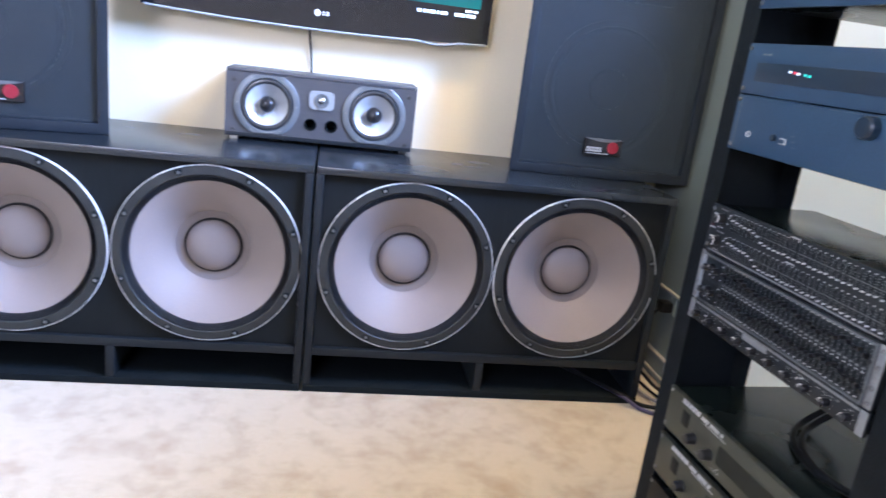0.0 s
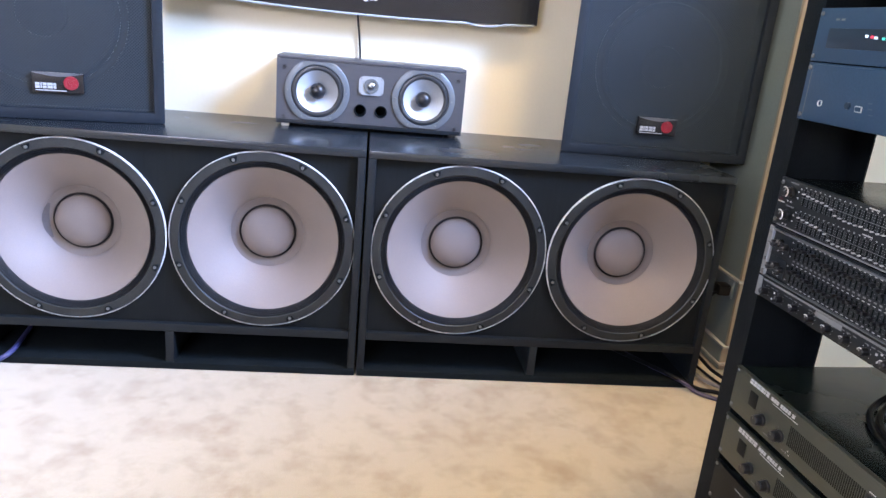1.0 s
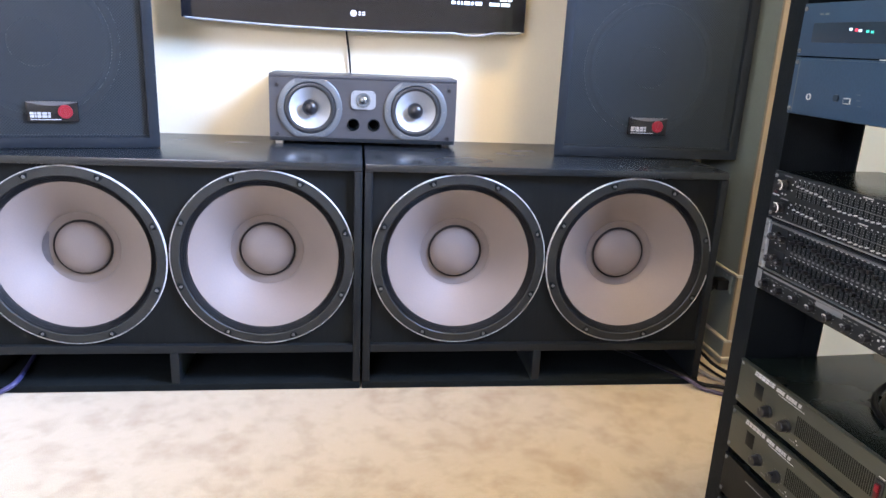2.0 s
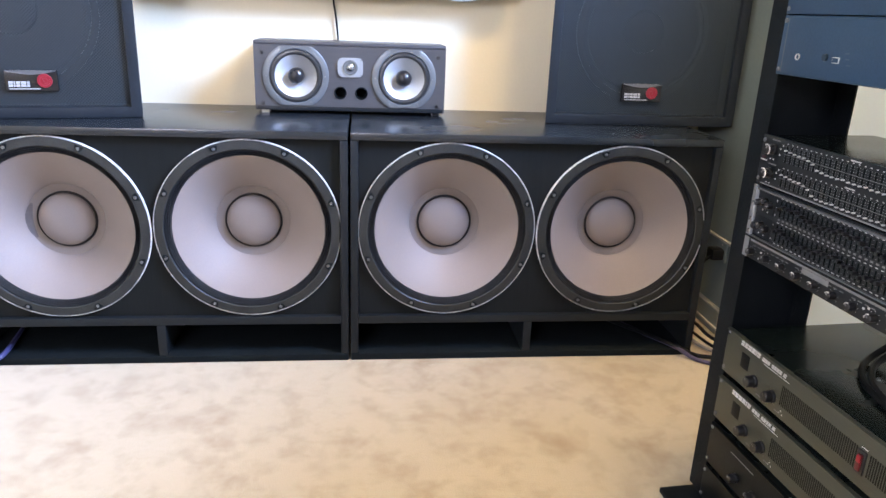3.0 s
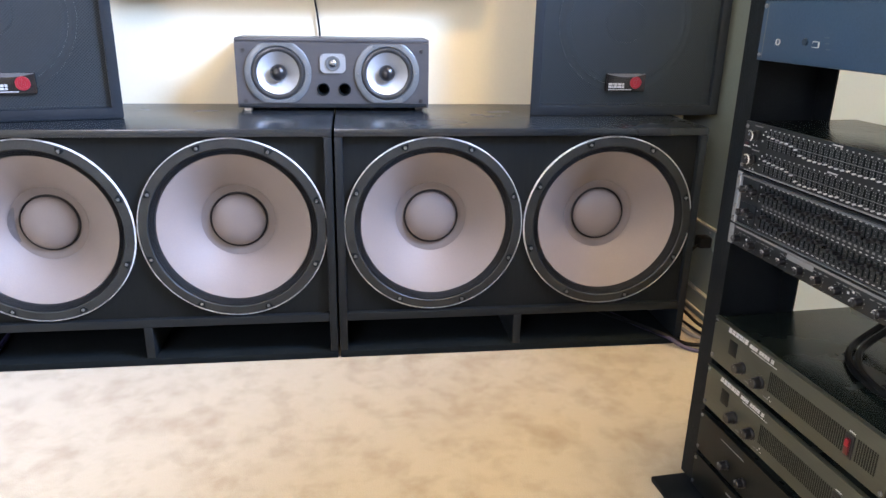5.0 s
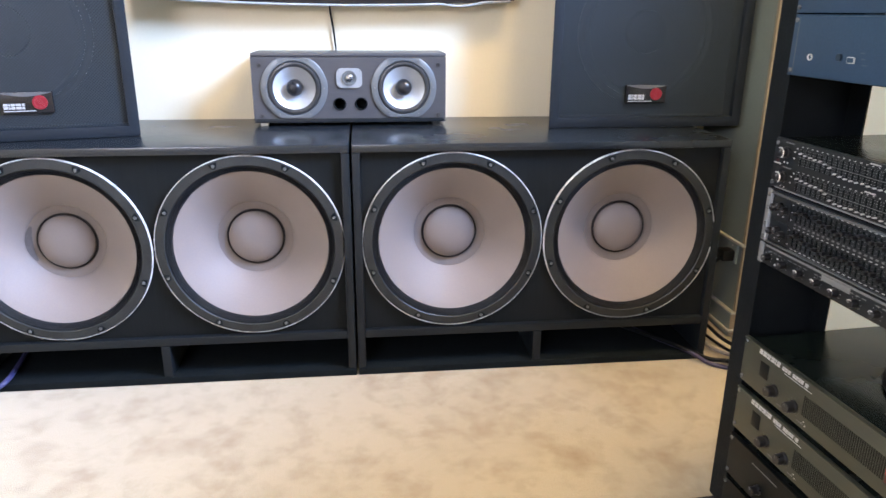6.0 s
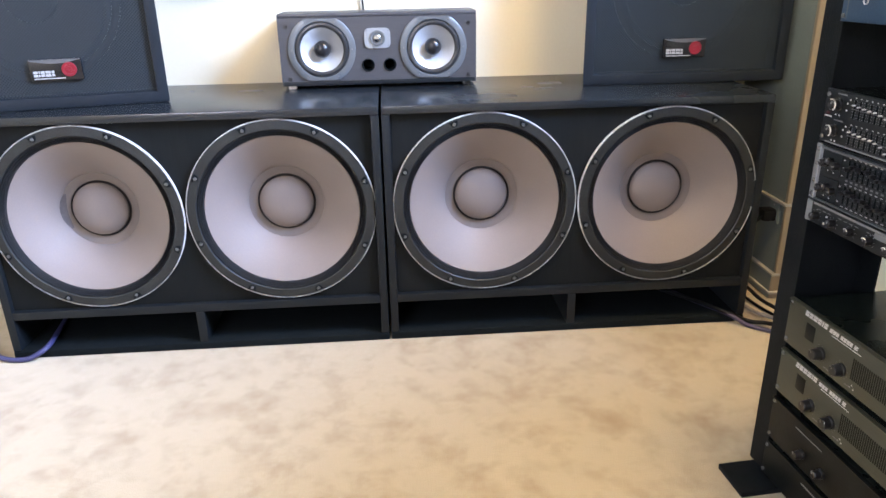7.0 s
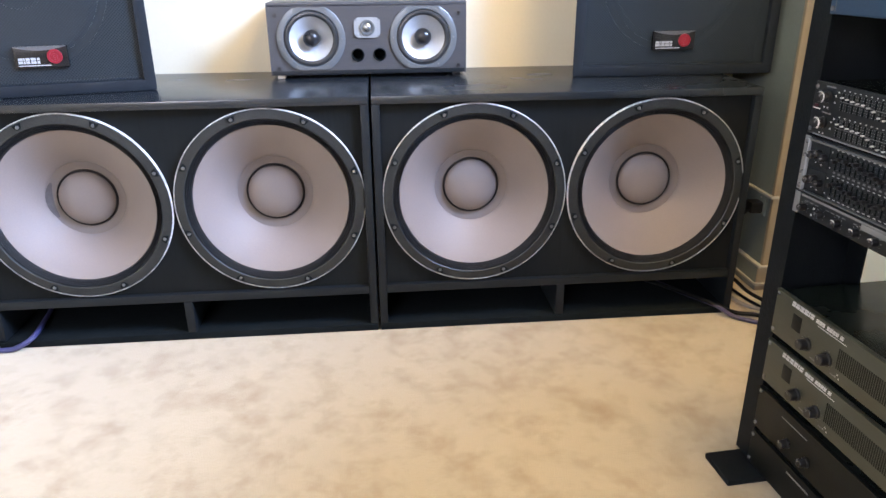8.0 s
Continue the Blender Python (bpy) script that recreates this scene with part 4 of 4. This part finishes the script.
# upper units, black with the blue veiling haze in their colours
up, plate, h = gear("power_conditioner", 0.836, 0.9288, 0.22, HAZE_GEAR, AMP_TOP, "black rack unit tinted by blue haze, with plain front and small sockets", "rack unit", "rack units")
screws(plate, h)
panel = part("raised_panel", boxed(0.018, RW - 0.018, -0.0085, -0.0036, 0.002, h - 0.003, bevel=0.002), HAZE_GEAR, plate)
part("panel_edge", boxed(0.0150, 0.0176, -0.0072, -0.0036, 0.004, h - 0.005, bevel=0.0005), SILVER, plate, "bright edge beside the rack ear")
part("socket_ring", lathe([(0.0050, 0), (0.0050, 0.002), (0.0040, 0.002), (0.0038, 0.0)], 20, 0.055, 0.031, -0.0085), RIM, panel, "bright socket ring")
part("dark_button", lathe([(0.0055, 0), (0.005, 0.003), (0, 0.003)], 20, 0.117, 0.034, -0.0085), HAZE_DARK, panel)
part("square_socket", boxed(0.133, 0.147, -0.0102, -0.0084, 0.027, 0.036, bevel=0.0008), RIM, panel)
part("socket_hole", boxed(0.1343, 0.1457, -0.0106, -0.0100, 0.0283, 0.0347), HAZE_GEAR, panel)
part("faint_print", ticks([(0.162, 0.034), (0.166, 0.026), (0.160, 0.042)], 0.008, 0.0018, -0.0088), FAINT_PRINT, panel)
part("round_knob", lathe([(0.016, 0), (0.0155, 0.012), (0.013, 0.015), (0, 0.015)], 28, 0.30, 0.074, -0.0085), HAZE_DARK, panel)
pl, plate, h = gear("disc_player", 0.929, 1.012, 0.24, HAZE_GEAR, AMP_TOP, "dark rack unit with small lit indicators", "rack unit", "rack units")
screws(plate, h)
part("window_strip", boxed(0.03, RW - 0.03, -0.0045, -0.0036, 0.022, 0.052, bevel=0.0003), HAZE_DARK, plate)
for k, (lx, m_) in enumerate(((0.112, LED_WHITE), (0.123, LED_RED), (0.131, LED_WHITE), (0.146, LED_GREEN), (0.155, LED_GREEN))):
    part("indicator", boxed(lx, lx + 0.005, -0.0056, -0.0044, 0.040 - 0.001 * k, 0.0435 - 0.001 * k), m_, plate)
part("print_bars", ticks([(0.044 + 0.012 * k, 0.065) for k in range(2)], 0.009, 0.003, -0.0040), PRINT_GREY, plate)
tp, plate, h = gear("drawer_unit", 1.065, 1.155, 0.24, HAZE_GEAR, AMP_TOP, "dark rack unit near the top, tinted by blue haze", "rack unit", "rack units")
screws(plate, h)

# ---- sockets and cables ----
sock = thing("wall_outlet", pose(1.10, 0.172, 0.270, 0, 0, -90), "grey-green wall outlet with a black plug on the wall return", "outlet")
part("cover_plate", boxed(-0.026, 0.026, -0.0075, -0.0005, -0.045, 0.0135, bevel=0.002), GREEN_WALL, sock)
part("plug", boxed(-0.02, 0.02, -0.045, -0.0076, -0.038, -0.004, bevel=0.006), CABLE, sock, "black mains plug")
part("plate_screw", lathe([(0.003, 0), (0.0028, 0.0012), (0, 0.0014)], 12, 0, 0.006, -0.0075), IVORY, sock, "pale cover screw")


def cable(name, pts, r, m, label):
    return tagged(new(name, meshed(name, tube(pts, r), m)), label, "cable")


cable("power_cable", [(1.06, 0.165, 0.248), (1.036, 0.185, 0.20), (1.02, 0.22, 0.1), (1.015, 0.20, 0.02), (1.03, 0.08, 0.0055), (1.07, -0.05, 0.0055), (1.15, -0.28, 0.0055)], 0.0045, CABLE, "black power cable dropping to the carpet")
cable("speaker_cable", [(0.80, 0.16, 0.026), (0.86, 0.06, 0.027), (0.905, -0.012, 0.027), (0.945, -0.045, 0.008), (1.0, -0.09, 0.006), (1.09, -0.2, 0.006), (1.2, -0.4, 0.006)], 0.006, VIOLET_CABLE, "dark violet speaker cable leaving the port")
cable("speaker_cable", [(0.76, 0.2, 0.026), (0.84, 0.09, 0.028), (0.90, -0.006, 0.030), (0.955, -0.03, 0.012), (1.01, -0.06, 0.014), (1.10, -0.15, 0.012), (1.2, -0.32, 0.006)], 0.006, CABLE, "black speaker cable leaving the port")
cable("speaker_cable", [(0.96, 0.25, 0.006), (0.985, 0.12, 0.008), (1.0, 0.02, 0.012), (1.04, -0.05, 0.018), (1.12, -0.15, 0.012), (1.22, -0.34, 0.006)], 0.0058, GREY_CABLE, "pale grey speaker cable on the carpet")
cable("speaker_cable", [(1.0, 0.26, 0.03), (1.02, 0.14, 0.04), (1.03, 0.06, 0.032), (1.05, 0.0, 0.028), (1.09, -0.1, 0.02), (1.18, -0.26, 0.006)], 0.0055, CABLE, "black speaker cable beside the subwoofer")
cable("speaker_cable", [(-0.93, 0.16, 0.027), (-0.915, 0.07, 0.03), (-0.908, 0.006, 0.030), (-0.925, -0.018, 0.020), (-0.96, -0.024, 0.0075), (-1.02, -0.012, 0.0075), (-1.10, 0.06, 0.0075)], 0.0068, BLUE_CABLE, "blue-violet speaker cable leaving the port")
# signal cables looping behind the units
for dx, sag in ((0.0, 0.0), (0.02, 0.004)):
    local = [(0.20 + dx, 0.185, 0.535), (0.185 + dx, 0.215, 0.50), (0.165 + dx, 0.20, 0.43 + sag), (0.158 + dx, 0.16, 0.393 + sag), (0.19 + dx, 0.115, 0.3895 + sag), (0.245 + dx, 0.08, 0.3895 + sag), (0.31 + dx, 0.07, 0.3895 + sag), (0.37 + dx, 0.10, 0.3895 + sag), (0.395 + dx * 0.5, 0.18, 0.3895 + sag), (0.39, 0.30, 0.3895 + sag), (0.37, 0.41, 0.36)]
    cable("signal_cable", [RACK_POSE @ Vector(p) for p in local], 0.0055, CABLE, "black signal cable looping onto the amplifier")
